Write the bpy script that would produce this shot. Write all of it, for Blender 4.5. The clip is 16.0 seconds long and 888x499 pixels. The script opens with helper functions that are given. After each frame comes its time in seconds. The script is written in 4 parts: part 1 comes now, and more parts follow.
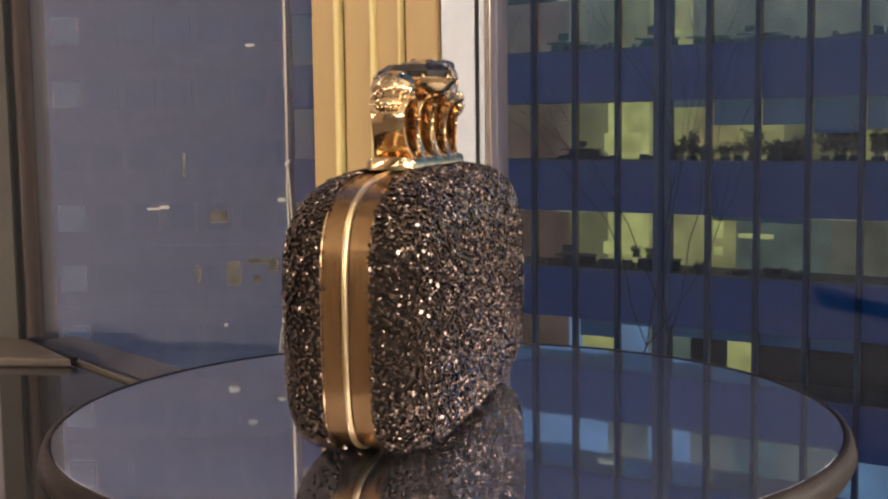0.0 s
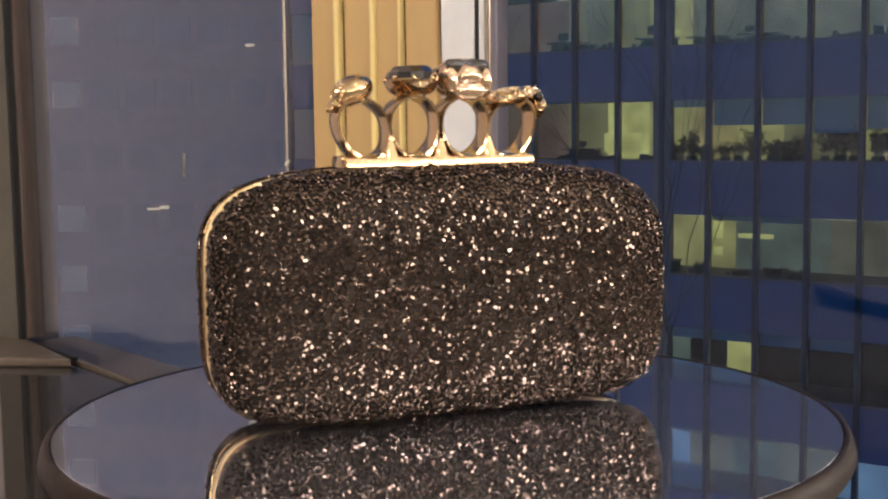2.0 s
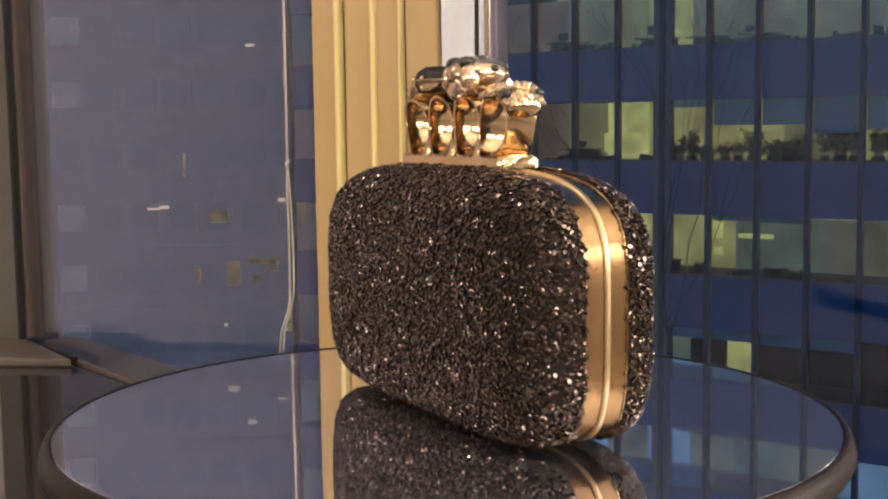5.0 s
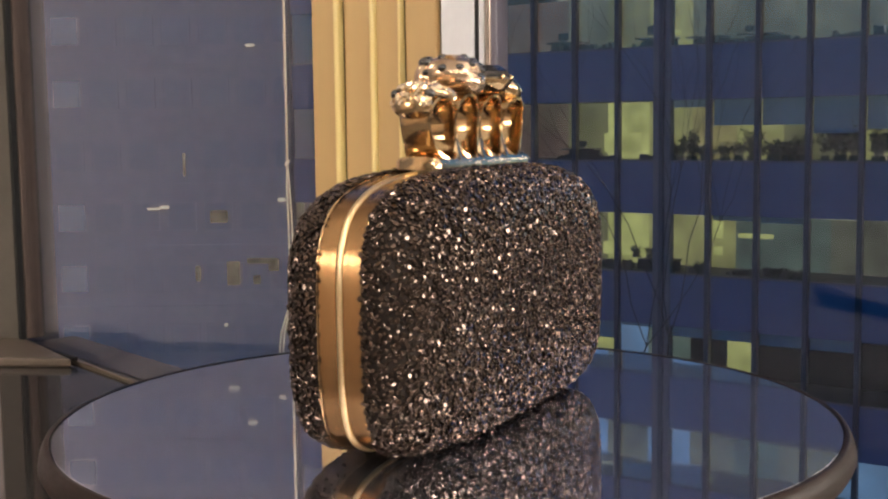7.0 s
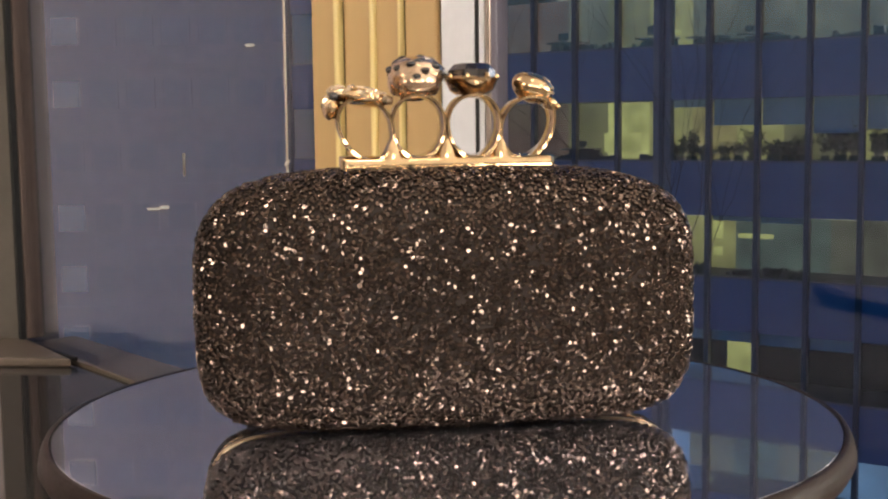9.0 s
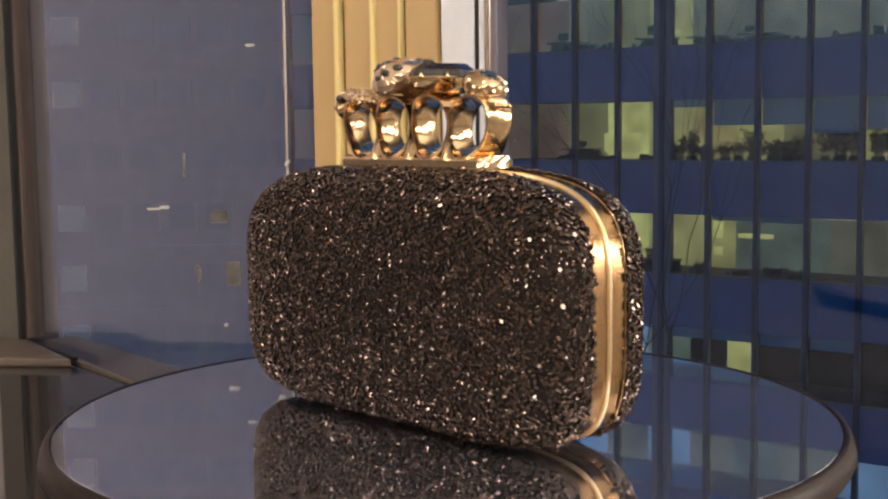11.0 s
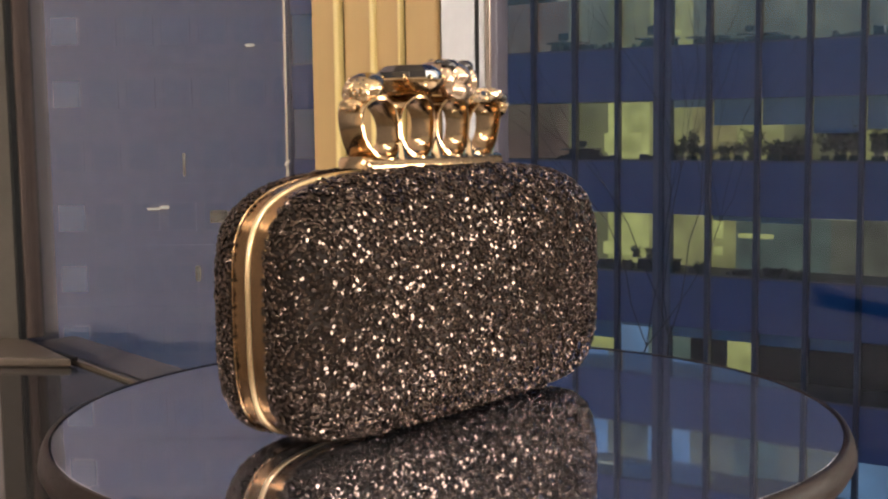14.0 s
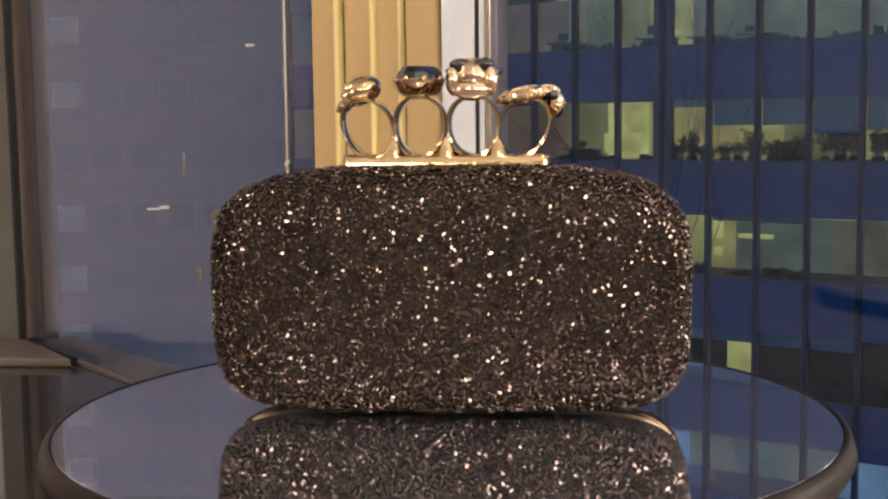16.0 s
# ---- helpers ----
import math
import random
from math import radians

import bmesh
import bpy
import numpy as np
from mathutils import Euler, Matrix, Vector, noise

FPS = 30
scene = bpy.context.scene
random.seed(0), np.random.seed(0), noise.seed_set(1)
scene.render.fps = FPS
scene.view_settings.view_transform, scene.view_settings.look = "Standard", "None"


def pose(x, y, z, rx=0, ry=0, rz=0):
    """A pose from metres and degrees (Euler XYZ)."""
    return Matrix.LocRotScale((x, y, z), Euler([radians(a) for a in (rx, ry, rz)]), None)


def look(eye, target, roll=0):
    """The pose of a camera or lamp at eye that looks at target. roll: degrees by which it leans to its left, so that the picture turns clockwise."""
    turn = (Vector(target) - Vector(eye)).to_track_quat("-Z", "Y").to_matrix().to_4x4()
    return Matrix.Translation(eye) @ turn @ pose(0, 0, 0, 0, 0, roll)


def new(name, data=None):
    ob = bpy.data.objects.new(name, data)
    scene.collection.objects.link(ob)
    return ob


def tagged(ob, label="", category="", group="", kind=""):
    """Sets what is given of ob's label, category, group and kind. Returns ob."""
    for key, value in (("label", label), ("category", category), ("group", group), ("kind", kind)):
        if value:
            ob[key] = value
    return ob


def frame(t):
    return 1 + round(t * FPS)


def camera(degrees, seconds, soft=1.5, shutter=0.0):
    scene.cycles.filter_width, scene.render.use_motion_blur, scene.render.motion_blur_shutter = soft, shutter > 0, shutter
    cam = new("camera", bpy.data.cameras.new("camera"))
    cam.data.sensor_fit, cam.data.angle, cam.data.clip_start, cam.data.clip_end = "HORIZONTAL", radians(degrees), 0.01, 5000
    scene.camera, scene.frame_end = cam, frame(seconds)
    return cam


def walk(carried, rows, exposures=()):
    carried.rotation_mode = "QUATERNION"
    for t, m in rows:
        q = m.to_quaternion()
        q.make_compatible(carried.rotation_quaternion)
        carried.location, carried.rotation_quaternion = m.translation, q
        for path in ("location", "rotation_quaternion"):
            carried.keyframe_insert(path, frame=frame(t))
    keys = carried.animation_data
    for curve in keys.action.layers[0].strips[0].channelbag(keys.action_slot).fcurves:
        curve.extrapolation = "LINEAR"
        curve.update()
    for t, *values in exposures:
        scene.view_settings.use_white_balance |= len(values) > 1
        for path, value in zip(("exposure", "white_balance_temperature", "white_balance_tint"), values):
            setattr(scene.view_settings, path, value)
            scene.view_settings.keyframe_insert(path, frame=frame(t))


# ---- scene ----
# Camera: stands still, a little above the bag's top, tilted slightly down.
Z0 = 0.800            # height of the mirror platter's top above the floor
EYE = (0.0, -0.45907, Z0 + 0.11011)
AIM = (-0.000475, 0.994809, -0.101758)
cam = camera(40.47, 16.0, soft=2.3)
_cam_pose = look(EYE, Vector(EYE) + Vector(AIM), -0.737)
walk(cam, [(0.0, _cam_pose), (16.0, _cam_pose)], [(0.0, 0.0), (16.0, 0.0)])

# ---- world and lamps ----
world = bpy.data.worlds.new("dusk")
scene.world = world
world.use_nodes = True
_wn, _wl = world.node_tree.nodes, world.node_tree.links
_wn.clear()
_sky = _wn.new("ShaderNodeTexSky")
_sky.sky_type, _sky.sun_disc = "NISHITA", False
_sky.sun_elevation, _sky.sun_rotation = radians(5), radians(20)
_sky.ozone_density, _sky.dust_density = 6.0, 0.3
_bg = _wn.new("ShaderNodeBackground")
_bg.inputs["Strength"].default_value = 0.25
_wo = _wn.new("ShaderNodeOutputWorld")
_wl.new(_sky.outputs[0], _bg.inputs[0])
_wl.new(_bg.outputs[0], _wo.inputs[0])

LAMP_WATTS = 3.8


def lamp(name, eye, target, size, watts, colour):
    data = bpy.data.lights.new(name, "AREA")
    data.shape, data.size, data.energy, data.color = "DISK", size, watts, colour
    ob = new(name, data)
    ob.matrix_world = look(eye, target)
    return ob


WARM = (1.0, 0.87, 0.72)
# unseen lamps added as fill; two light the walls mirrored in the panes
FILL_DOWNLIGHTS = [(0.25, -1.15), (-1.65, 0.30), (-2.35, 0.35)]
# unseen globes, placed by trial to give crystals and metal their glints
GLINT_GLOBES = [(2.05, -2.55, 1.5), (-2.4, -1.7, 1.5), (0.3, -3.6, 1.5), (1.25, -3.15, 1.5), (2.55, -1.75, 1.5), (2.7, -0.95, 1.5),
            (1.55, -1.35, 1.75), (3.0, 0.42, 1.15), (-0.9, -3.2, 1.6), (3.2, -0.35, 1.6), (2.1, 0.33, 1.0), (2.55, -0.15, 1.3)]
for _x, _y in FILL_DOWNLIGHTS:
    lamp("fill_glow", (_x, _y, 2.545), (_x, _y, 0), 0.24, LAMP_WATTS, WARM)


# ---- materials ----
def material(name, colour, rough=0.5, metal=0.0, spec=0.5, vary=0.0, scale=20.0, bump=0.0, bump_scale=120.0,
             island=0.0, stretch=(1, 1, 1), rough_vary=0.0, coat=0.0, tint=None, fixed=False):
    m = bpy.data.materials.new(name)
    m.use_nodes = True
    n, l = m.node_tree.nodes, m.node_tree.links
    p = n["Principled BSDF"]
    p.inputs["Base Color"].default_value = (*colour, 1)
    p.inputs["Roughness"].default_value = rough
    p.inputs["Metallic"].default_value = metal
    p.inputs["Specular IOR Level"].default_value = spec
    p.inputs["Coat Weight"].default_value = coat
    co = n.new("ShaderNodeTexCoord")
    mp = n.new("ShaderNodeMapping")
    mp.inputs["Scale"].default_value = stretch
    l.new(n.new("ShaderNodeNewGeometry").outputs["Position"] if fixed else co.outputs["Object"], mp.inputs["Vector"])
    if vary or rough_vary:
        big = n.new("ShaderNodeTexNoise")
        big.inputs["Scale"].default_value, big.inputs["Detail"].default_value = scale, 6
        l.new(mp.outputs[0], big.inputs["Vector"])
        fine = n.new("ShaderNodeTexNoise")
        fine.inputs["Scale"].default_value, fine.inputs["Detail"].default_value = scale * 9, 3
        l.new(mp.outputs[0], fine.inputs["Vector"])
        add = n.new("ShaderNodeMath")
        add.operation = "ADD"
        l.new(big.outputs[0], add.inputs[0])
        l.new(fine.outputs[0], add.inputs[1])
        if vary:
            rng = n.new("ShaderNodeMapRange")
            rng.inputs["From Min"].default_value, rng.inputs["From Max"].default_value = 0.6, 1.4
            rng.inputs["To Min"].default_value, rng.inputs["To Max"].default_value = 0, 1
            l.new(add.outputs[0], rng.inputs[0])
            mix = n.new("ShaderNodeMix")
            mix.data_type = "RGBA"
            lo = tint or tuple(c * (1 - vary) for c in colour)
            hi = tuple(min(1, c * (1 + vary)) for c in colour)
            mix.inputs[6].default_value, mix.inputs[7].default_value = (*lo, 1), (*hi, 1)
            l.new(rng.outputs[0], mix.inputs[0])
            l.new(mix.outputs[2], p.inputs["Base Color"])
        if rough_vary:
            rr = n.new("ShaderNodeMapRange")
            rr.inputs["From Min"].default_value, rr.inputs["From Max"].default_value = 0.6, 1.4
            rr.inputs["To Min"].default_value = max(0.02, rough - rough_vary)
            rr.inputs["To Max"].default_value = rough + rough_vary
            l.new(add.outputs[0], rr.inputs[0])
            l.new(rr.outputs[0], p.inputs["Roughness"])
    if island:
        geo = n.new("ShaderNodeNewGeometry")
        mr = n.new("ShaderNodeMapRange")
        mr.inputs["To Min"].default_value, mr.inputs["To Max"].default_value = 1 - island, 1 + island
        l.new(geo.outputs["Random Per Island"], mr.inputs[0])
        mul = n.new("ShaderNodeVectorMath")
        mul.operation = "SCALE"
        mul.inputs[0].default_value = colour
        l.new(mr.outputs[0], mul.inputs["Scale"])
        l.new(mul.outputs[0], p.inputs["Base Color"])
    if bump:
        nz = n.new("ShaderNodeTexNoise")
        nz.inputs["Scale"].default_value, nz.inputs["Detail"].default_value = bump_scale, 4
        l.new(mp.outputs[0], nz.inputs["Vector"])
        bp = n.new("ShaderNodeBump")
        bp.inputs["Strength"].default_value, bp.inputs["Distance"].default_value = bump, 0.002
        l.new(nz.outputs[0], bp.inputs["Height"])
        l.new(bp.outputs[0], p.inputs["Normal"])
    return m


def glow(name, colour, strength, vary=0.35, scale=1.2):
    """A lit surface: emission with soft uneven brightness."""
    m = bpy.data.materials.new(name)
    m.use_nodes = True
    n, l = m.node_tree.nodes, m.node_tree.links
    n.clear()
    out = n.new("ShaderNodeOutputMaterial")
    em = n.new("ShaderNodeEmission")
    em.inputs["Color"].default_value = (*colour, 1)
    co = n.new("ShaderNodeNewGeometry")
    nz = n.new("ShaderNodeTexNoise")
    nz.inputs["Scale"].default_value, nz.inputs["Detail"].default_value = scale, 5
    l.new(co.outputs["Position"], nz.inputs["Vector"])
    mr = n.new("ShaderNodeMapRange")
    mr.inputs["From Min"].default_value, mr.inputs["From Max"].default_value = 0.3, 0.7
    mr.inputs["To Min"].default_value, mr.inputs["To Max"].default_value = strength * (1 - vary), strength * (1 + vary)
    l.new(nz.outputs[0], mr.inputs[0])
    l.new(mr.outputs[0], em.inputs["Strength"])
    l.new(em.outputs[0], out.inputs[0])
    return m


def pane_glass(name, base=0.04, tint=(1, 1, 1), rough=0.0):
    """Clear flat glass: mirror gloss that grows towards grazing view, over a clear sheet."""
    m = bpy.data.materials.new(name)
    m.use_nodes = True
    n, l = m.node_tree.nodes, m.node_tree.links
    n.clear()
    out = n.new("ShaderNodeOutputMaterial")
    tr = n.new("ShaderNodeBsdfTransparent")
    tr.inputs[0].default_value = (*tint, 1)
    gl = n.new("ShaderNodeBsdfGlossy")
    gl.inputs["Roughness"].default_value = rough
    lw = n.new("ShaderNodeLayerWeight")
    lw.inputs["Blend"].default_value = 0.5
    pw = n.new("ShaderNodeMath")
    pw.operation = "POWER"
    pw.inputs[1].default_value = 5.0
    mr = n.new("ShaderNodeMapRange")
    mr.inputs["To Min"].default_value, mr.inputs["To Max"].default_value = base, 1.0
    l.new(lw.outputs["Facing"], pw.inputs[0])
    l.new(pw.outputs[0], mr.inputs[0])
    mx = n.new("ShaderNodeMixShader")
    l.new(mr.outputs[0], mx.inputs[0])
    l.new(tr.outputs[0], mx.inputs[1])
    l.new(gl.outputs[0], mx.inputs[2])
    l.new(mx.outputs[0], out.inputs[0])
    return m


M_CRYSTAL = material("smoky_crystal", (0.080, 0.055, 0.043), 0.085, 0.85, 0.8, island=0.5)
M_CLOTH = material("black_mesh_cloth", (0.020, 0.011, 0.008), 0.7, vary=0.4, scale=300)
M_BRASS = material("aged_brass", (0.38, 0.222, 0.104), 0.22, 1.0, vary=0.16, scale=30, bump=0.05, bump_scale=500,
                   stretch=(1, 1, 0.15), rough_vary=0.06)
M_RIDGE = material("bright_brass", (0.86, 0.65, 0.37), 0.30, 1.0, vary=0.08, scale=60)
M_RING = material("pale_gold", (0.60, 0.42, 0.235), 0.13, 1.0, vary=0.16, scale=90, rough_vary=0.05, bump=0.05, bump_scale=300)
M_GEM = material("dark_gem", (0.018, 0.013, 0.011), 0.05, 0.0, 0.7, coat=0.4)
M_PEARL = material("pale_enamel", (0.66, 0.47, 0.32), 0.16, 0.9, vary=0.2, scale=120)
M_MIRROR = material("dusty_mirror_glass", (0.78, 0.79, 0.88), 0.02, 0.976, bump=0.035, bump_scale=11, rough_vary=0.01, scale=14)
M_PAVE = material("pale_pave_stone", (0.78, 0.60, 0.40), 0.10, 0.75, 0.9, island=0.25)
M_RIM = material("dark_walnut", (0.013, 0.006, 0.004), 0.5, 0.0, 0.2, vary=0.5, scale=25, stretch=(1, 1, 6), bump=0.15)
M_LEDGE = material("polished_stone", (0.035, 0.030, 0.028), 0.05, 0.0, 0.9, vary=0.4, scale=30)
M_CREAM = material("cream_paint", (0.56, 0.37, 0.158), 0.42, vary=0.07, scale=7, bump=0.06, bump_scale=90, stretch=(1, 1, 0.2))
M_STRIP = material("glossy_beige_frame", (0.62, 0.52, 0.44), 0.16, 0.6, vary=0.08, scale=10, stretch=(1, 1, 0.1))
# colour of the hazy reflection beside the post, painted on a solid strip
M_PANE_HAZE = material("lavender_pane_haze", (0.20, 0.185, 0.235), 0.35, vary=0.1, scale=10, stretch=(1, 1, 0.1))
# gloss plus a lighter cream that paints in the light the beads catch
M_BEAD_SHINE = material("glossy_cream_highlight", (0.88, 0.71, 0.32), 0.22, vary=0.06, scale=9, bump=0.04, bump_scale=60, stretch=(1, 1, 0.2))
M_WHITE = material("white_paint", (0.85, 0.86, 0.90), 0.4, vary=0.05, scale=12, bump=0.05, bump_scale=150)
M_GASKET = material("black_rubber", (0.012, 0.012, 0.013), 0.6, vary=0.4, scale=80)
M_ALU = material("brushed_aluminium", (0.62, 0.64, 0.68), 0.3, 1.0, vary=0.1, scale=60, stretch=(1, 1, 0.1))
M_CORD = material("white_cord", (0.90, 0.86, 0.74), 0.7, vary=0.1, scale=500, bump=0.3, bump_scale=1500)
M_WALL = material("taupe_wall", (0.17, 0.155, 0.145), 0.7, vary=0.06, scale=3, bump=0.08, bump_scale=200)
# tones of two unseen walls, set by the veil they reflect in the panes
M_WALL3 = material("pale_grey_wall", (0.22, 0.22, 0.25), 0.7, vary=0.06, scale=3, bump=0.08, bump_scale=200)
M_WALL4 = material("mauve_grey_wall", (0.64, 0.55, 0.56), 0.7, vary=0.06, scale=3, bump=0.08, bump_scale=200)
M_WALL2 = material("beige_paint", (0.46, 0.37, 0.30), 0.5, vary=0.08, scale=10)
M_GREY = material("grey_panel", (0.13, 0.115, 0.10), 0.6, 0.0, 0.2, vary=0.1, scale=6, bump=0.05, bump_scale=120)
M_CEIL = material("ceiling_white", (0.75, 0.73, 0.70), 0.8, vary=0.04, scale=3)
M_FLOOR = material("grey_carpet", (0.16, 0.14, 0.125), 0.95, vary=0.3, scale=30, bump=0.5, bump_scale=400)
M_SILL = material("grey_sill_paint", (0.125, 0.096, 0.074), 0.38, 0.0, 0.4, vary=0.1, scale=10, bump=0.05, bump_scale=150)
M_JAMB = material("brown_grey_jamb", (0.15, 0.11, 0.095), 0.5, 0.0, 0.2, vary=0.2, scale=12, stretch=(1, 1, 0.1))
M_GLASS = pane_glass("window_glass", 0.07)
M_FGLASS = pane_glass("facade_glass", 0.05, (0.86, 0.92, 0.90))
M_SPANDREL = material("blue_spandrel", (0.11, 0.135, 0.22), 0.25, vary=0.10, scale=0.15, fixed=True)
M_FIN = material("dark_mullion", (0.028, 0.033, 0.052), 0.4, vary=0.3, scale=2)
M_COLUMN = material("slate_column", (0.10, 0.105, 0.13), 0.5, vary=0.25, scale=0.8, fixed=True)
M_BLIND = material("grey_blind", (0.26, 0.36, 0.46), 0.8, vary=0.12, scale=0.7, fixed=True)
M_SLAB = material("office_slab", (0.10, 0.10, 0.10), 0.8, vary=0.3, scale=1)
M_PLANT = material("dark_foliage", (0.035, 0.05, 0.03), 0.6, island=0.5)
M_BARK = material("dark_bark", (0.030, 0.026, 0.026), 0.9, vary=0.4, scale=5)
M_DESK = material("dark_furniture", (0.05, 0.05, 0.055), 0.6, vary=0.4, scale=2)
M_CONCRETE = material("pale_concrete", (0.62, 0.43, 0.38), 0.8, vary=0.12, scale=0.15, bump=0.2, bump_scale=3, fixed=True)
M_PALEPANE = material("dim_window_glass", (0.57, 0.40, 0.36), 0.3, vary=0.1, scale=0.4, fixed=True)
M_GROUND = material("asphalt", (0.05, 0.05, 0.052), 0.8, vary=0.3, scale=0.5)
M_GLOBE = glow("opal_globe", (1.0, 0.91, 0.80), 27.0, 0.0)
M_BULB = glow("lamp_disc", WARM, 20.0, 0.0)


# ---- mesh helpers ----
def part(name, bm, mat, parent=None, label=""):
    me = bpy.data.meshes.new(name)
    bm.to_mesh(me)
    bm.free()
    me.materials.append(mat)
    ob = new(name, me)
    ob.parent = parent
    return tagged(ob, label)


def smooth(ob, angle=40):
    me = ob.data
    me.shade_smooth()
    me.set_sharp_from_angle(angle=radians(angle))
    return ob


def empty(name, m, label, category, group="", kind=""):
    ob = new(name)
    ob.matrix_world = m
    ob.empty_display_size = 0.05
    return tagged(ob, label, category, group, kind)


def add_box(bm, x0, x1, y0, y1, z0, z1, bevel=0.0, turn=None):
    r = bmesh.ops.create_cube(bm, size=1)
    vs = r["verts"]
    bmesh.ops.scale(bm, vec=(x1 - x0, y1 - y0, z1 - z0), verts=vs)
    if bevel:
        es = list({e for v in vs for e in v.link_edges})
        g = bmesh.ops.bevel(bm, geom=es, offset=bevel, segments=2, affect="EDGES", profile=0.5)
        vs = list({v for f in g["faces"] for v in f.verts} | {v for v in vs if v.is_valid})
    bmesh.ops.translate(bm, vec=((x0 + x1) / 2, (y0 + y1) / 2, (z0 + z1) / 2), verts=vs)
    if turn:
        bmesh.ops.transform(bm, matrix=turn, verts=vs)
    return vs


def box(*a, **k):
    bm = bmesh.new()
    add_box(bm, *a, **k)
    return bm


def prism(points, z0, z1, bevel=0.0):
    """An upright prism over a plan outline, given anticlockwise."""
    bm = bmesh.new()
    lo = [bm.verts.new((x, y, z0)) for x, y in points]
    hi = [bm.verts.new((x, y, z1)) for x, y in points]
    bm.faces.new(lo[::-1])
    bm.faces.new(hi)
    k = len(points)
    for i in range(k):
        bm.faces.new((lo[i], lo[(i + 1) % k], hi[(i + 1) % k], hi[i]))
    if bevel:
        bmesh.ops.bevel(bm, geom=list(bm.edges), offset=bevel, segments=2, affect="EDGES", profile=0.5)
    bmesh.ops.recalc_face_normals(bm, faces=bm.faces)
    return bm


def lathe(profile, n=64, cap=True):
    """A turned body from (radius, height) pairs, bottom to top."""
    bm = bmesh.new()
    rings = []
    for r, z in profile:
        rings.append([bm.verts.new((r * math.cos(2 * math.pi * i / n), r * math.sin(2 * math.pi * i / n), z)) for i in range(n)])
    for a, b in zip(rings, rings[1:]):
        for i in range(n):
            bm.faces.new((a[i], a[(i + 1) % n], b[(i + 1) % n], b[i]))
    if cap:
        bm.faces.new(rings[0][::-1])
        bm.faces.new(rings[-1])
    return bm


def tube(points, radius, sides=8):
    """A round cord through a list of points."""
    bm = bmesh.new()
    pts = [Vector(p) for p in points]
    rings = []
    for i, p in enumerate(pts):
        d = (pts[min(i + 1, len(pts) - 1)] - pts[max(i - 1, 0)]).normalized()
        a = d.orthogonal().normalized()
        if rings:
            a = (side - d * side.dot(d)).normalized()
        side = a
        b = d.cross(a)
        rings.append([bm.verts.new(p + radius * (a * math.cos(2 * math.pi * k / sides) + b * math.sin(2 * math.pi * k / sides))) for k in range(sides)])
    for r, s in zip(rings, rings[1:]):
        for k in range(sides):
            bm.faces.new((r[k], r[(k + 1) % sides], s[(k + 1) % sides], s[k]))
    bm.faces.new(rings[0][::-1])
    bm.faces.new(rings[-1])
    return bm


# ---- the room ----
# Plan: a long window wall slants from the far corner towards the near side; a solid wall closes the far end.
CORNER = Vector((-0.532, 1.034))
WDIR = Vector((0.638, -0.770))          # along the window wall, towards the near end
WOUT = Vector((0.770, 0.638))           # out of the room
SILL = Z0 - 0.147
LEDGE = Z0 - 0.157
CEIL = 2.60
RUN = 1.275                              # length of the window wall
END = CORNER + WDIR * RUN
EAST = 3.6
# slant of the unseen return wall, leaves room for lamps on the right
EAST_Y = END.y + (EAST - END.x) * 0.70


def on_wall(s, out=0.0):
    p = CORNER + WDIR * s + WOUT * out
    return p.x, p.y


def wall_prism(s0, s1, o0, o1, z0, z1, bevel=0.0):
    return prism([on_wall(s0, o0), on_wall(s1, o0), on_wall(s1, o1), on_wall(s0, o1)], z0, z1, bevel)


ROOM = [(-3.2, -4.2), (EAST, -4.2), (EAST, EAST_Y), (END.x, END.y), (CORNER.x, CORNER.y), (-3.2, CORNER.y)]
tagged(part("floor", prism(ROOM, -0.05, 0.0), M_FLOOR), "grey carpet floor of the room", "floor", kind="structure")
tagged(part("ceiling", prism(ROOM, CEIL, CEIL + 0.1), M_CEIL), "white painted ceiling with round downlights added as fill", "ceiling", kind="structure")
# end wall and near side wall act as reflectors for the panes
tagged(part("wall_north", box(-3.2, CORNER.x - 0.03, CORNER.y, CORNER.y + 0.15, 0, CEIL), M_WALL4), "unseen pale mauve-grey end wall, tinted for the veil in the pane", "wall", kind="structure")
tagged(part("pier", box(CORNER.x - 0.03, CORNER.x - 0.002, CORNER.y - 0.003, CORNER.y + 0.15, 0, CEIL), M_GREY), "narrow grey pier beside the window", "wall", kind="structure")
tagged(part("wall_west", box(-3.35, -3.2, -1.0, CORNER.y + 0.15, 0, CEIL), M_WALL3), "unseen pale grey side wall near the window, toned for the pane's veil", "wall", kind="structure")
tagged(part("wall_west_far", box(-3.35, -3.2, -4.2, -1.0, 0, CEIL), M_WALL2), "beige painted side wall", "wall", kind="structure")
tagged(part("wall_south", box(-3.35, EAST + 0.15, -4.35, -4.2, 0, CEIL), M_WALL), "plain taupe back wall", "wall", kind="structure")
tagged(part("wall_east", box(EAST, EAST + 0.15, -4.2, EAST_Y, 0, CEIL), M_WALL), "plain taupe wall", "wall", kind="structure")
# unseen wall, slanted back so it doesn't block the right-hand globes
tagged(part("wall_return", prism([(END.x, END.y), (EAST + 0.15, EAST_Y + 0.105), (EAST + 0.15, EAST_Y + 0.27), (END.x + 0.10, END.y + 0.20)], 0, CEIL), M_WALL), "unseen plain taupe wall past the window, slanted to let lamps reach the bag", "wall", kind="structure")
tagged(part("wall_under_window", wall_prism(-0.02, RUN, 0.0, 0.12, 0, LEDGE - 0.02), M_GREY), "grey wall under the window", "wall", kind="structure")

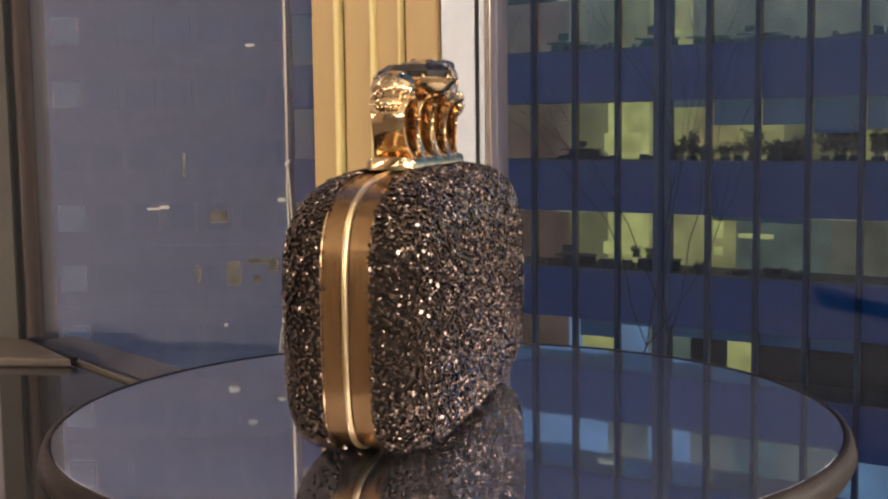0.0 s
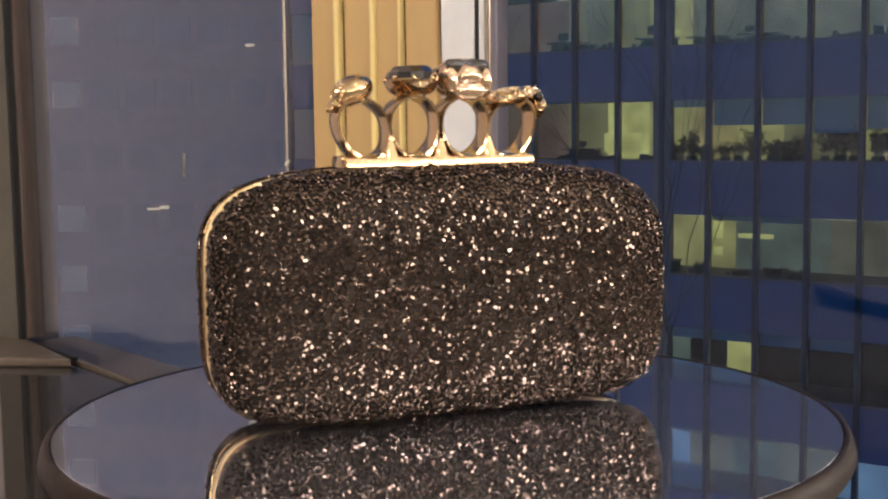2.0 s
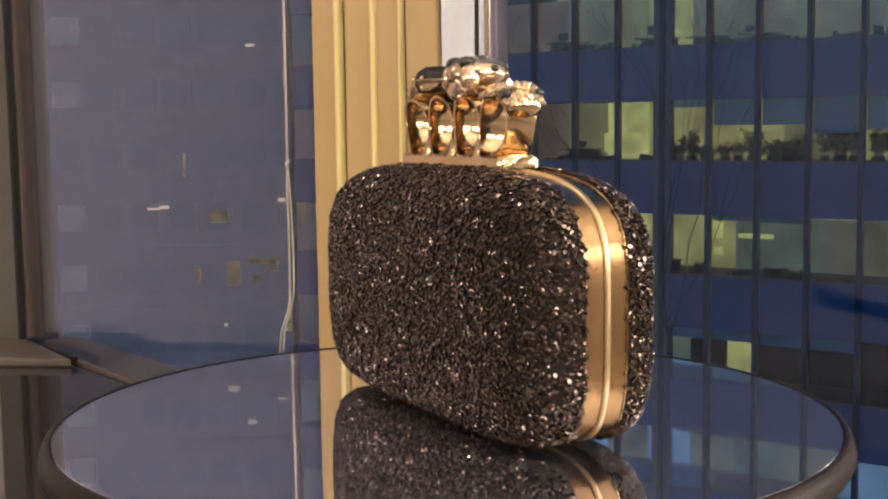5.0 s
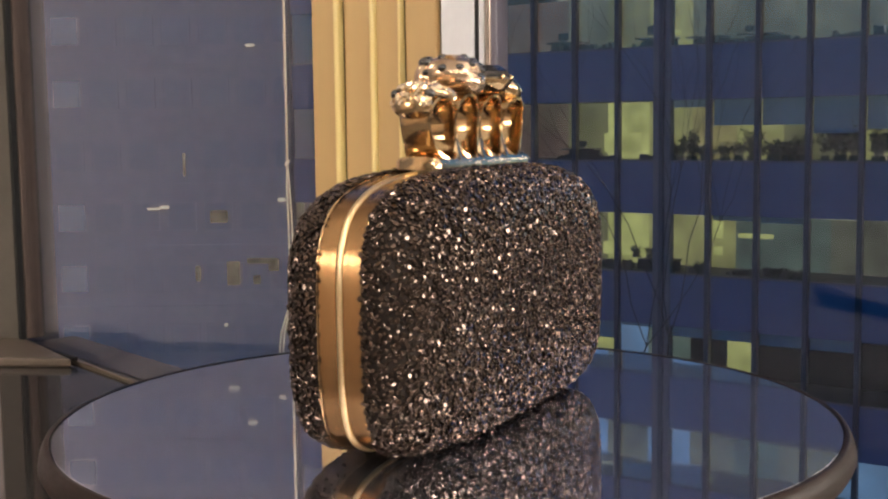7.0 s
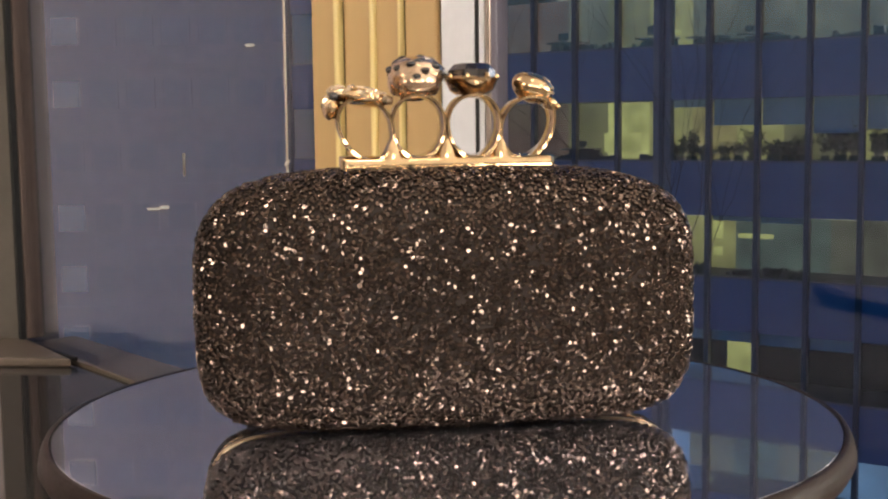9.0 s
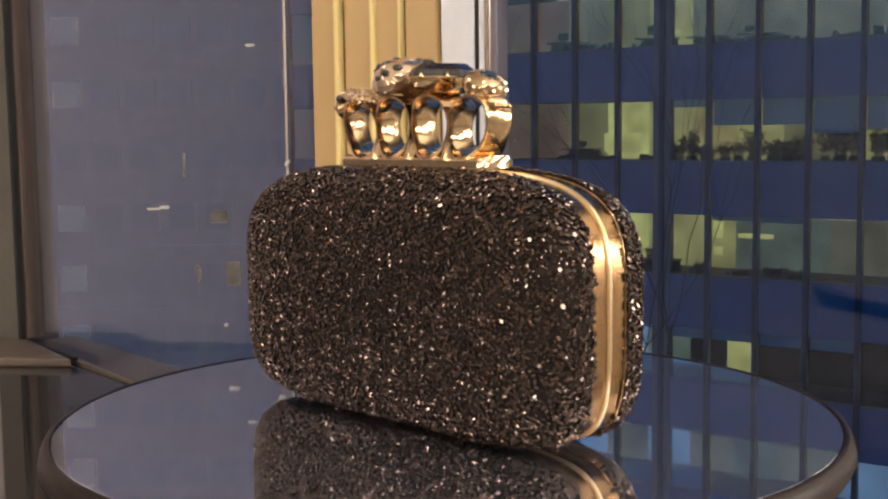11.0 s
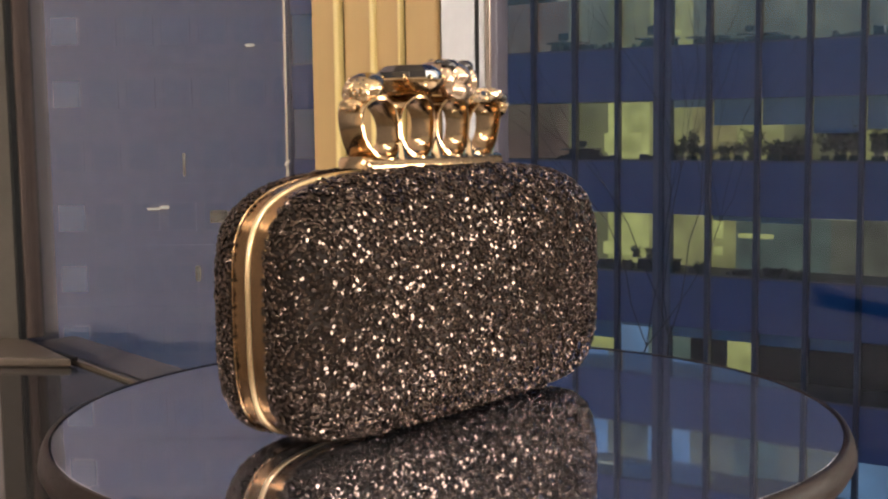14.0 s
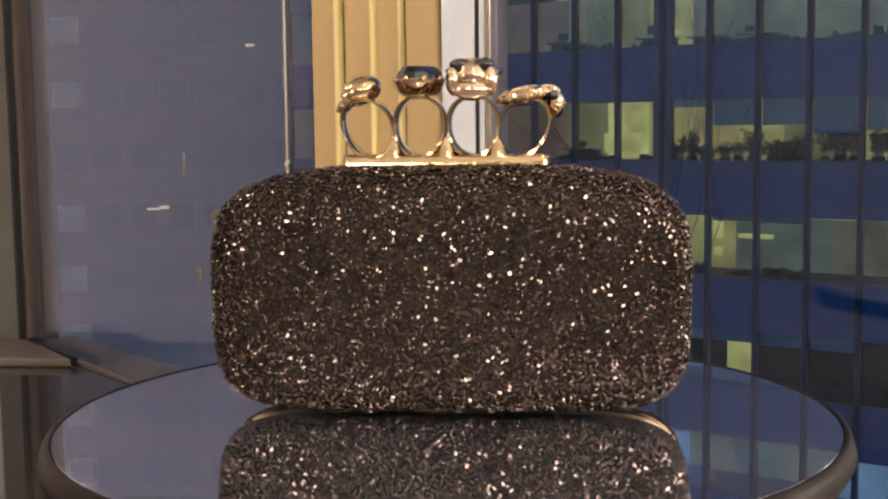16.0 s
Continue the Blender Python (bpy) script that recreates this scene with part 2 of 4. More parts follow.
# window: bottom rail, head, gasket, panes
POST_A, POST_B = 0.655, 0.890
win = empty("window_1", pose(0, 0, 0), "tall fixed office window with aluminium frame", "window", kind="structure")
part("bottom_rail", wall_prism(0.0, RUN, 0.001, 0.07, LEDGE - 0.02, LEDGE + 0.004, 0.001), M_SILL, win)
part("head_rail", wall_prism(0.0, RUN, 0.0, 0.07, CEIL - 0.12, CEIL, 0.003), M_WHITE, win)
part("jamb", wall_prism(-0.03, 0.014, 0.002, 0.024, SILL, CEIL - 0.12, 0.002), M_JAMB, win, "slim brown-grey painted jamb")
part("gasket", wall_prism(0.006, 0.014, -0.006, 0.001, SILL, CEIL - 0.12), M_GASKET, win, "black rubber gasket")
part("gasket", wall_prism(0.008, 0.17, -0.003, 0.001, SILL - 0.005, SILL - 0.001), M_GASKET, win, "black rubber gasket")
for _a, _b in ((0.014, POST_A), (POST_B, RUN - 0.03)):
    _p = part("pane", wall_prism(_a, _b, 0.006, 0.012, LEDGE + 0.004, CEIL - 0.12), M_GLASS, win)
    _p.visible_shadow = False
part("post", wall_prism(RUN - 0.03, RUN, -0.03, 0.07, LEDGE, CEIL - 0.12, 0.004), M_WHITE, win)

# the ledge and the boxed sill in the corner
tagged(part("ledge", prism([(-0.57, 0.30), (-0.16, 0.30), (-0.16, -0.20), (0.12, -0.20), on_wall(RUN - 0.02, 0.0), on_wall(0.02, 0.0), (CORNER.x, CORNER.y), (-0.57, CORNER.y)], LEDGE - 0.04, LEDGE, 0.003), M_LEDGE),
       "polished dark stone window ledge", "ledge", kind="structure")
tagged(part("sill", prism([(-0.57, 0.905), (-0.425, 0.889), (CORNER.x + 0.005, CORNER.y), (-0.57, CORNER.y)], LEDGE, SILL, 0.003), M_SILL),
       "brown-grey painted boxed window sill in the corner", "sill", kind="structure")


# corner post with vertical mouldings
def post():
    thing = empty("window_post", pose(0, 0, 0), "cream painted window post with vertical mouldings, lit warm by lamps", "post", kind="structure")
    a, b, c = Vector((-0.0925, 0.440)), Vector((-0.0013, 0.390)), Vector((0.0219, 0.3700))
    part("post_body", prism([tuple(a), tuple(b), (0.005, 0.44), (-0.085, 0.53)], LEDGE, CEIL), M_CREAM, thing)
    d = (b - a).normalized()
    o = Vector((d.y, -d.x))
    w = (b - a).length

    def strip(name, f0, f1, depth, mat, bevel, label=""):
        p, q = a + d * (w * f0), a + d * (w * f1)
        part(name, prism([tuple(p + o * depth), tuple(q + o * depth), tuple(q - o * 0.001), tuple(p - o * 0.001)], LEDGE, CEIL, bevel), mat, thing, label)
    strip("moulding", 0.0, 0.199, 0.006, M_CREAM, 0.001)
    # beads carry their highlight in the colour, lighter than the post's cream
    strip("moulding", 0.200, 0.240, 0.010, M_BEAD_SHINE, 0.0022, "raised bead moulding, its highlight painted as brighter cream")
    strip("groove", 0.241, 0.264, 0.0015, M_GASKET, 0.0, "dark shadow groove")
    strip("moulding", 0.266, 0.489, 0.005, M_CREAM, 0.001)
    strip("moulding", 0.490, 0.528, 0.009, M_BEAD_SHINE, 0.0018, "raised bead moulding, its highlight painted as brighter cream")
    strip("moulding", 0.529, 0.716, 0.005, M_CREAM, 0.001)
    strip("moulding", 0.717, 0.736, 0.009, M_BEAD_SHINE, 0.0012, "raised bead moulding, its highlight painted as brighter cream")
    strip("groove", 0.737, 0.757, 0.0015, M_GASKET, 0.0, "dark shadow groove")
    strip("moulding", 0.759, 1.0, 0.005, M_CREAM, 0.001)
    part("white_face", prism([(b.x + 0.0006, b.y - 0.004), (c.x, c.y - 0.002), (c.x + 0.012, c.y + 0.03), (b.x + 0.012, b.y + 0.035)], LEDGE, CEIL, 0.0012), M_WHITE, thing, "white painted side face")
    e = c + Vector((0.0026, -0.0032))
    part("gasket", prism([(c.x + 0.0004, c.y - 0.001), (e.x, e.y), (e.x + 0.004, e.y + 0.02), (c.x + 0.006, c.y + 0.02)], LEDGE, CEIL), M_GASKET, thing, "black rubber gasket")
    f = e + Vector((0.0038, -0.0046))
    g = f + Vector((0.0040, -0.0048))
    part("frame_strip", prism([(e.x + 0.0004, e.y - 0.0005), (f.x, f.y), (f.x + 0.004, f.y + 0.02), (e.x + 0.006, e.y + 0.02)], LEDGE, CEIL, 0.0006), M_WHITE, thing, "narrow white frame strip")
    part("frame_strip", prism([(f.x + 0.0006, f.y + 0.0012), (g.x, g.y + 0.002), (g.x + 0.008, g.y + 0.008), (f.x + 0.006, f.y + 0.02)], LEDGE, CEIL, 0.0008), M_STRIP, thing, "glossy beige frame strip beside the gasket")
    # added strip, stands for the post's hazy reflection in the pane
    h = g + Vector((0.0042, -0.0050))
    part("frame_strip", prism([(g.x + 0.0004, g.y + 0.0014), (h.x, h.y + 0.002), (h.x + 0.008, h.y + 0.008), (g.x + 0.006, g.y + 0.02)], LEDGE, CEIL, 0.0008), M_PANE_HAZE, thing, "added lavender grey strip standing for the haze in the pane")


post()


# ---- blind cord ----
def glide(points, n=10):
    """A smooth run of points through a few given ones."""
    pts = [Vector(p) for p in points]
    out = []
    for i in range(len(pts) - 1):
        p0, p1, p2, p3 = pts[max(i - 1, 0)], pts[i], pts[i + 1], pts[min(i + 2, len(pts) - 1)]
        for k in range(n):
            t = k / n
            out.append(0.5 * (2 * p1 + (p2 - p0) * t + (2 * p0 - 5 * p1 + 4 * p2 - p3) * t * t + (3 * p1 - p0 - 3 * p2 + p3) * t ** 3))
    return out + [pts[-1]]


def on_cord(s, z):
    """A point of the plane in which the cord hangs, s metres along the window wall."""
    return (*on_wall(s, -0.012), Z0 + z)


def cord():
    thing = empty("hanging_cord", pose(0, 0, 0), "thin white looped blind cord hanging before the window", "cord")
    s0 = 0.649
    smooth(part("strand", tube([on_cord(s0 + 0.0006, CEIL - 0.13 - Z0), on_cord(s0, 0.145), on_cord(s0 - 0.0006, 0.081)], 0.00085), M_CORD, thing), 180)
    one = [(s0 - 0.0006, 0.081), (s0 - 0.0025, 0.058), (s0 - 0.0013, 0.030), (s0 - 0.0018, -0.017), (s0 - 0.0042, -0.037), (s0 - 0.0150, -0.057),
           (s0 - 0.0200, -0.078), (s0 - 0.019, -0.11), (s0 - 0.016, -0.140)]
    two = [(s0 - 0.0006, 0.081), (s0 + 0.0015, 0.067), (s0 + 0.0036, 0.039), (s0 + 0.0050, -0.007), (s0 + 0.0022, -0.031), (s0 - 0.0080, -0.051),
           (s0 - 0.0130, -0.067), (s0 - 0.0142, -0.078), (s0 - 0.014, -0.11), (s0 - 0.016, -0.140)]
    for run in (one, two):
        smooth(part("strand", tube(glide([on_cord(*p) for p in run]), 0.00062), M_CORD, thing), 180)
    bm = bmesh.new()
    bmesh.ops.create_icosphere(bm, subdivisions=2, radius=0.0016, matrix=Matrix.Translation(on_cord(s0 - 0.0006, 0.082)))
    bmesh.ops.create_icosphere(bm, subdivisions=2, radius=0.0012, matrix=Matrix.Translation(on_cord(s0 - 0.0028, 0.0805)))
    bmesh.ops.create_icosphere(bm, subdivisions=2, radius=0.0012, matrix=Matrix.Translation(on_cord(s0 + 0.0018, 0.0835)))
    smooth(part("knot", bm, M_CORD, thing, "small knot in the cord"), 180)


cord()


# ---- mirror platter ----
R = 0.14816
table = empty("turntable", pose(0, 0, Z0), "round mirrored turntable with dark wooden rim", "turntable")
part("mirror", lathe([(R - 0.0016, -0.0030), (R - 0.0014, -0.0004), (R - 0.0018, 0.0)], 160), M_MIRROR, table, "reflective mirror glass top")
smooth(part("rim", lathe([(R - 0.010, -0.0110), (R + 0.0015, -0.0100), (R + 0.0030, -0.0070), (R + 0.0022, -0.0028), (R + 0.0008, 0.0001), (R + 0.0002, 0.0004),
                          (R - 0.0010, 0.0003), (R - 0.0012, -0.0028), (R - 0.02, -0.0032)], 160), M_RIM, table, "dark brown wooden rim"))
stand = empty("stand", pose(0, 0, LEDGE), "round dark pedestal under the turntable on the ledge", "stand")
smooth(part("pedestal", lathe([(0.075, 0), (0.075, 0.006), (0.03, 0.014), (0.022, 0.03), (0.022, 0.13), (0.05, 0.15), (0.05, Z0 - LEDGE - 0.0112)], 48), M_RIM, stand), 30)

# ---- the bag ----
AL0, OMEGA = -104.135, 27.5786          # turn at the start, and its rate in degrees a second
OX, OY = -0.0012, -0.00987              # the bag stands a little off the platter's centre
A, B, C = 0.0918, 0.0286, 0.0468
NE, NV, NP = 4.0, 3.7, 4.8
ZC = 0.0480
bag = empty("clutch_bag", pose(0, 0, Z0), "black crystal-covered box clutch with brass frame and knuckle-ring handle", "clutch bag")


def spow(c, e):
    return np.sign(c) * np.abs(c) ** e


def shell(u, w):
    """A point of the bag's pillow shape: u round the outline, w from face to face."""
    s = np.abs(np.cos(w)) ** (2 / NV)
    v = spow(np.sin(w), 2 / NV)
    k = (1 - np.minimum(1.0, np.abs(v)) ** NP) ** (1 / NP)
    return np.stack([A * k * spow(np.cos(u), 2 / NE), B * v, ZC + settle(C * s * spow(np.sin(u), 2 / NE))], -1)


def settle(d):
    """The lower half is squarer than the upper one, with a flatter base."""
    t = np.abs(d) / C
    return np.where(d < 0, -C * (t + 0.8 * t * t * (1 - t)), d)


def warp(n, e):
    """Angles spaced so that a superellipse of exponent e is sampled evenly."""
    t = np.linspace(0, 2 * np.pi, 4001)
    x, y = spow(np.cos(t), 2 / e), spow(np.sin(t), 2 / e)
    d = np.concatenate([[0], np.cumsum(np.hypot(np.diff(x), np.diff(y)))])
    return np.interp(np.linspace(0, d[-1], n + 1), d, t)


def bag_body():
    us = warp(128, NE)[:-1]
    ws = warp(96, NV)
    ws = np.concatenate([ws[(ws > 1.5 * np.pi)] - 2 * np.pi, ws[(ws <= 0.5 * np.pi)]])
    ws = ws[(ws > -np.pi / 2 + 1e-3) & (ws < np.pi / 2 - 1e-3)]
    bm = bmesh.new()
    rows = [[bm.verts.new((p[0] * 0.988, p[1] * 0.985, ZC + (p[2] - ZC) * 0.978)) for p in shell(us, np.full_like(us, w))] for w in ws]
    for a, b in zip(rows, rows[1:]):
        for i in range(len(us)):
            j = (i + 1) % len(us)
            bm.faces.new((a[i], a[j], b[j], b[i]))
    bm.faces.new(rows[0][::-1])
    bm.faces.new(rows[-1])
    smooth(part("shell", bm, M_CLOTH, bag, "black cloth-covered shell"), 60)


bag_body()


def band(name, v0, v1, proud, mat, label=""):
    """A metal hoop round the outline of the bag."""
    us = warp(160, NE)[:-1]
    x, z = spow(np.cos(us), 2 / NE), spow(np.sin(us), 2 / NE)
    prof = [(v0, -0.003), (v0, proud - 0.0004), (v0 + 0.0004, proud), (v1 - 0.0004, proud), (v1, proud - 0.0004), (v1, -0.003)]
    bm = bmesh.new()
    rows = []
    for v, h in prof:
        rows.append([bm.verts.new(((A + h) * x[i], v, ZC + float(settle((C + h) * z[i])))) for i in range(len(us))])
    rows.append(rows[0])
    for a, b in zip(rows, rows[1:]):
        for i in range(len(us)):
            j = (i + 1) % len(us)
            bm.faces.new((a[i], a[j], b[j], b[i]))
    bmesh.ops.recalc_face_normals(bm, faces=bm.faces)
    return smooth(part(name, bm, mat, bag, label), 35)


def bead_hoop(name, v, r, proud, mat, label=""):
    """A round-backed wire hoop round the outline of the bag."""
    us = warp(160, NE)[:-1]
    x, z = spow(np.cos(us), 2 / NE), spow(np.sin(us), 2 / NE)
    bm = bmesh.new()
    rows = []
    for k in range(9):
        t = math.pi * k / 8
        h = proud - r + r * math.sin(t)
        rows.append([bm.verts.new(((A + h) * x[i], v - r * math.cos(t), ZC + float(settle((C + h) * z[i])))) for i in range(len(us))])
    for a, b in zip(rows, rows[1:]):
        for i in range(len(us)):
            j = (i + 1) % len(us)
            bm.faces.new((a[i], a[j], b[j], b[i]))
    bmesh.ops.recalc_face_normals(bm, faces=bm.faces)
    return smooth(part(name, bm, mat, bag, label), 60)


band("frame_half", -0.0080, -0.0009, -0.0010, M_BRASS, "aged brass frame half")
band("frame_half", 0.0009, 0.0080, -0.0010, M_BRASS, "aged brass frame half")
bead_hoop("frame_ridge", -0.0002, 0.0011, 0.0000, M_RIDGE, "bright rounded brass closing ridge")
bead_hoop("frame_lip", -0.0081, 0.0003, -0.0006, M_RING, "thin bright brass lip")
bead_hoop("frame_lip", 0.0081, 0.0003, -0.0006, M_RING, "thin bright brass lip")


def crystal_mesh():
    """A cut stone: six-sided girdle, sloping crown and a flat table."""
    bm = bmesh.new()
    r0, r1 = [], []
    base = []
    for k in range(6):
        t = math.pi * k / 3
        base.append(bm.verts.new((0.80 * math.cos(t), 0.80 * math.sin(t), -0.5)))
        r0.append(bm.verts.new((math.cos(t), math.sin(t), 0.25)))
        r1.append(bm.verts.new((0.62 * math.cos(t + 0.5), 0.62 * math.sin(t + 0.5), 0.58)))
    for k in range(6):
        j = (k + 1) % 6
        bm.faces.new((base[k], base[j], r0[j], r0[k]))
        bm.faces.new((r0[k], r0[j], r1[k]))
        bm.faces.new((r0[j], r1[j], r1[k]))
    bm.faces.new(r1)
    return bm


def crystals():
    rng = np.random.default_rng(5)
    u = warp(1200, NE)
    w = warp(1600, NV)
    w = np.sort(np.concatenate([w[w > 1.5 * np.pi] - 2 * np.pi, w[w <= 0.5 * np.pi]]))
    U, W = np.meshgrid(u, w, indexing="ij")
    P = shell(U, W)
    e1, e2 = P[1:, :-1] - P[:-1, :-1], P[:-1, 1:] - P[:-1, :-1]
    nrm = np.cross(e2, e1)
    area = np.linalg.norm(nrm, axis=-1)
    Pc = (P[1:, 1:] + P[:-1, :-1]) / 2
    keep = np.abs(Pc[..., 1]) > 0.0085
    wgt = (area * keep).ravel()
    pick = rng.choice(wgt.size, size=90000, p=wgt / wgt.sum())
    pts = Pc.reshape(-1, 3)[pick] + rng.normal(0, 0.00015, (90000, 3))
    cen = np.array([0, 0, ZC])
    ns = nrm.reshape(-1, 3)[pick]
    ns = ns / (np.linalg.norm(ns, axis=1)[:, None] + 1e-20)
    ns = np.where(((pts - cen) * ns).sum(1)[:, None] < 0, -ns, ns)
    gap, cells, chosen = 0.00134, {}, []
    for i, p in enumerate(pts):
        key = tuple((p // gap).astype(int))
        near = False
        for dx in (-1, 0, 1):
            for dy in (-1, 0, 1):
                for dz in (-1, 0, 1):
                    for q in cells.get((key[0] + dx, key[1] + dy, key[2] + dz), ()):
                        if abs(q[0] - p[0]) < gap and (q[0] - p[0]) ** 2 + (q[1] - p[1]) ** 2 + (q[2] - p[2]) ** 2 < gap * gap:
                            near = True
                            break
                    if near:
                        break
                if near:
                    break
            if near:
                break
        if not near:
            cells.setdefault(key, []).append(tuple(p))
            chosen.append(i)
    pts, ns = pts[chosen], ns[chosen]
    ns = ns + rng.normal(0, 0.13, ns.shape)
    ns /= np.linalg.norm(ns, axis=1)[:, None]
    size = rng.uniform(0.00080, 0.00124, len(pts))
    spin = rng.uniform(0, 6.28, len(pts))
    tall = rng.uniform(0.85, 1.3, len(pts))
    ref = np.where(np.abs(ns[:, 2:3]) < 0.9, np.array([[0, 0, 1.0]]), np.array([[1.0, 0, 0]]))
    ax = np.cross(ref, ns)
    ax /= np.linalg.norm(ax, axis=1)[:, None]
    ay = np.cross(ns, ax)
    bx = ax * np.cos(spin)[:, None] + ay * np.sin(spin)[:, None]
    by = np.cross(ns, bx) * rng.uniform(0.62, 1.0, len(pts))[:, None]
    bx = bx * rng.uniform(0.95, 1.35, len(pts))[:, None]
    # the stones in the middle of one face are parts of their own
    rank = np.argsort(np.hypot(pts[:, 0] / 1.4, pts[:, 2] - ZC) + np.where(pts[:, 1] > 0, 1.0, 0.0))
    single = set(rank[:300].tolist())
    me = bpy.data.meshes.new("crystal")
    bm = crystal_mesh()
    bm.to_mesh(me)
    bm.free()
    me.materials.append(M_CRYSTAL)
    V = np.array([v.co[:] for v in me.vertices])
    F = [tuple(p.vertices) for p in me.polygons]
    verts, faces = [], []
    rest = [i for i in range(len(pts)) if i not in single]
    for k, i in enumerate(rest):
        verts.append(pts[i] + size[i] * (V[:, :1] * bx[i] + V[:, 1:2] * by[i] + V[:, 2:] * ns[i] * tall[i]))
        o = k * len(V)
        faces.extend([tuple(o + q for q in f) for f in F])
    big = bpy.data.meshes.new("crystal_cover")
    big.from_pydata(np.concatenate(verts).tolist(), [], faces)
    big.materials.append(M_CRYSTAL)
    ob = new("crystal_cover", big)
    ob.parent = bag
    tagged(ob, "dense cover of dark faceted crystals", kind="stuff")
    for i in sorted(single):
        o = new("crystal", me)
        o.parent = bag
        m = Matrix((bx[i], by[i], ns[i])).transposed().to_4x4()
        o.matrix_basis = Matrix.Translation(pts[i]) @ m @ Matrix.Diagonal((size[i], size[i], size[i] * tall[i], 1))
    return len(pts)


N_CRYSTALS = crystals()

# handle: plate and four finger rings
HP = 0.0952
RINGS = [(-0.0289, 0.1090, 0.0091, 0.0104, -0.20), (-0.0098, 0.1097, 0.0090, 0.0106, 0.0),
         (0.0109, 0.1097, 0.0090, 0.0106, 0.0), (0.0308, 0.1091, 0.0091, 0.0104, 0.18)]


def handle_plate():
    """A plate whose top sinks under each ring and rises in a cusp between two of them."""
    xs = np.linspace(-0.0386, 0.0404, 100)
    bm = bmesh.new()
    rows = []
    for x in xs:
        top = HP + 0.0040
        for (u0, *_), (u1, *_) in zip(RINGS, RINGS[1:]):
            top += 0.0062 * math.exp(-((x - (u0 + u1) / 2) / 0.0021) ** 2)
        end = min(1.0, (0.0009 + min(x - xs[0], xs[-1] - x)) / 0.0025)
        rows.append([bm.verts.new((x, v * end ** 0.3, z)) for v, z in ((-0.0088, HP - 0.0006), (-0.0088, HP + 0.0022), (-0.0078, HP + 0.0034), (-0.0060, top), (0.0060, top), (0.0078, HP + 0.0034),
                     (0.0088, HP + 0.0022), (0.0088, HP - 0.0006))])
    for a, b in zip(rows, rows[1:]):
        for j in range(8):
            bm.faces.new((a[j], b[j], b[(j + 1) % 8], a[(j + 1) % 8]))
    bm.faces.new(rows[0])
    bm.faces.new(rows[-1][::-1])
    bmesh.ops.recalc_face_normals(bm, faces=bm.faces)
    return smooth(part("handle_plate", bm, M_RING, bag, "polished pale gold handle plate"), 40)


handle_plate()


def finger_ring(u, zc, rx, rz, lean=0.0):
    """A band bent round a finger: waisted at the sides, flared at its foot."""
    bm = bmesh.new()
    n, rows = 56, []
    for i in range(n):
        t = 2 * math.pi * i / n
        c, s = math.cos(t), math.sin(t)
        foot, top = max(0, -s) ** 3, max(0, s) ** 2
        hw = 0.0058 + 0.0026 * foot + 0.0018 * top
        th = 0.0013 + 0.0008 * foot
        x0, z0 = rx * spow(c, 0.92) * (1.0 + 0.07 * s), rz * spow(s, 0.95)
        k = 1 + th / math.hypot(x0, z0)
        pts = []
        for v, f in ((-hw, 0.15), (-hw, 0.85), (-hw + 0.0006, 1.0), (hw - 0.0006, 1.0), (hw, 0.85), (hw, 0.15), (hw - 0.0006, 0.0), (-hw + 0.0006, 0.0)):
            g = 1 + (k - 1) * f
            x, z = x0 * g, z0 * g
            pts.append(bm.verts.new((u + x + lean * z, v, zc + z)))
        rows.append(pts)
    for i in range(n):
        a, b = rows[i], rows[(i + 1) % n]
        for j in range(8):
            bm.faces.new((a[j], b[j], b[(j + 1) % 8], a[(j + 1) % 8]))
    bmesh.ops.recalc_face_normals(bm, faces=bm.faces)
    return smooth(part("finger_ring", bm, M_RING, bag, "polished pale gold finger ring"), 40)


RING_OBS = [finger_ring(*r) for r in RINGS]


def blob(bm, centre, radii, seg=20, turn=None, dents=()):
    """A rounded lump; dents are (direction, angle, depth) hollows."""
    r = bmesh.ops.create_uvsphere(bm, u_segments=seg, v_segments=seg // 2 + 2, radius=1)
    for v in r["verts"]:
        d = v.co.normalized()
        k = 1.0
        for way, ang, depth in dents:
            a = d.angle(Vector(way))
            if a < ang:
                k -= depth * (0.5 + 0.5 * math.cos(math.pi * a / ang))
        p = Vector((d.x * radii[0] * k, d.y * radii[1] * k, d.z * radii[2] * k))
        v.co = (turn @ p if turn else p) + Vector(centre)
    return r["verts"]


def stone(bm, place, way, r):
    """A small cut stone set at a place, facing outwards."""
    m = Matrix.Translation(place) @ Vector(way).to_track_quat("Z", "Y").to_matrix().to_4x4()
    c = bmesh.ops.create_cone(bm, cap_ends=True, segments=6, radius1=r, radius2=r * 0.55, depth=r * 0.9, matrix=m)
    return c["verts"]


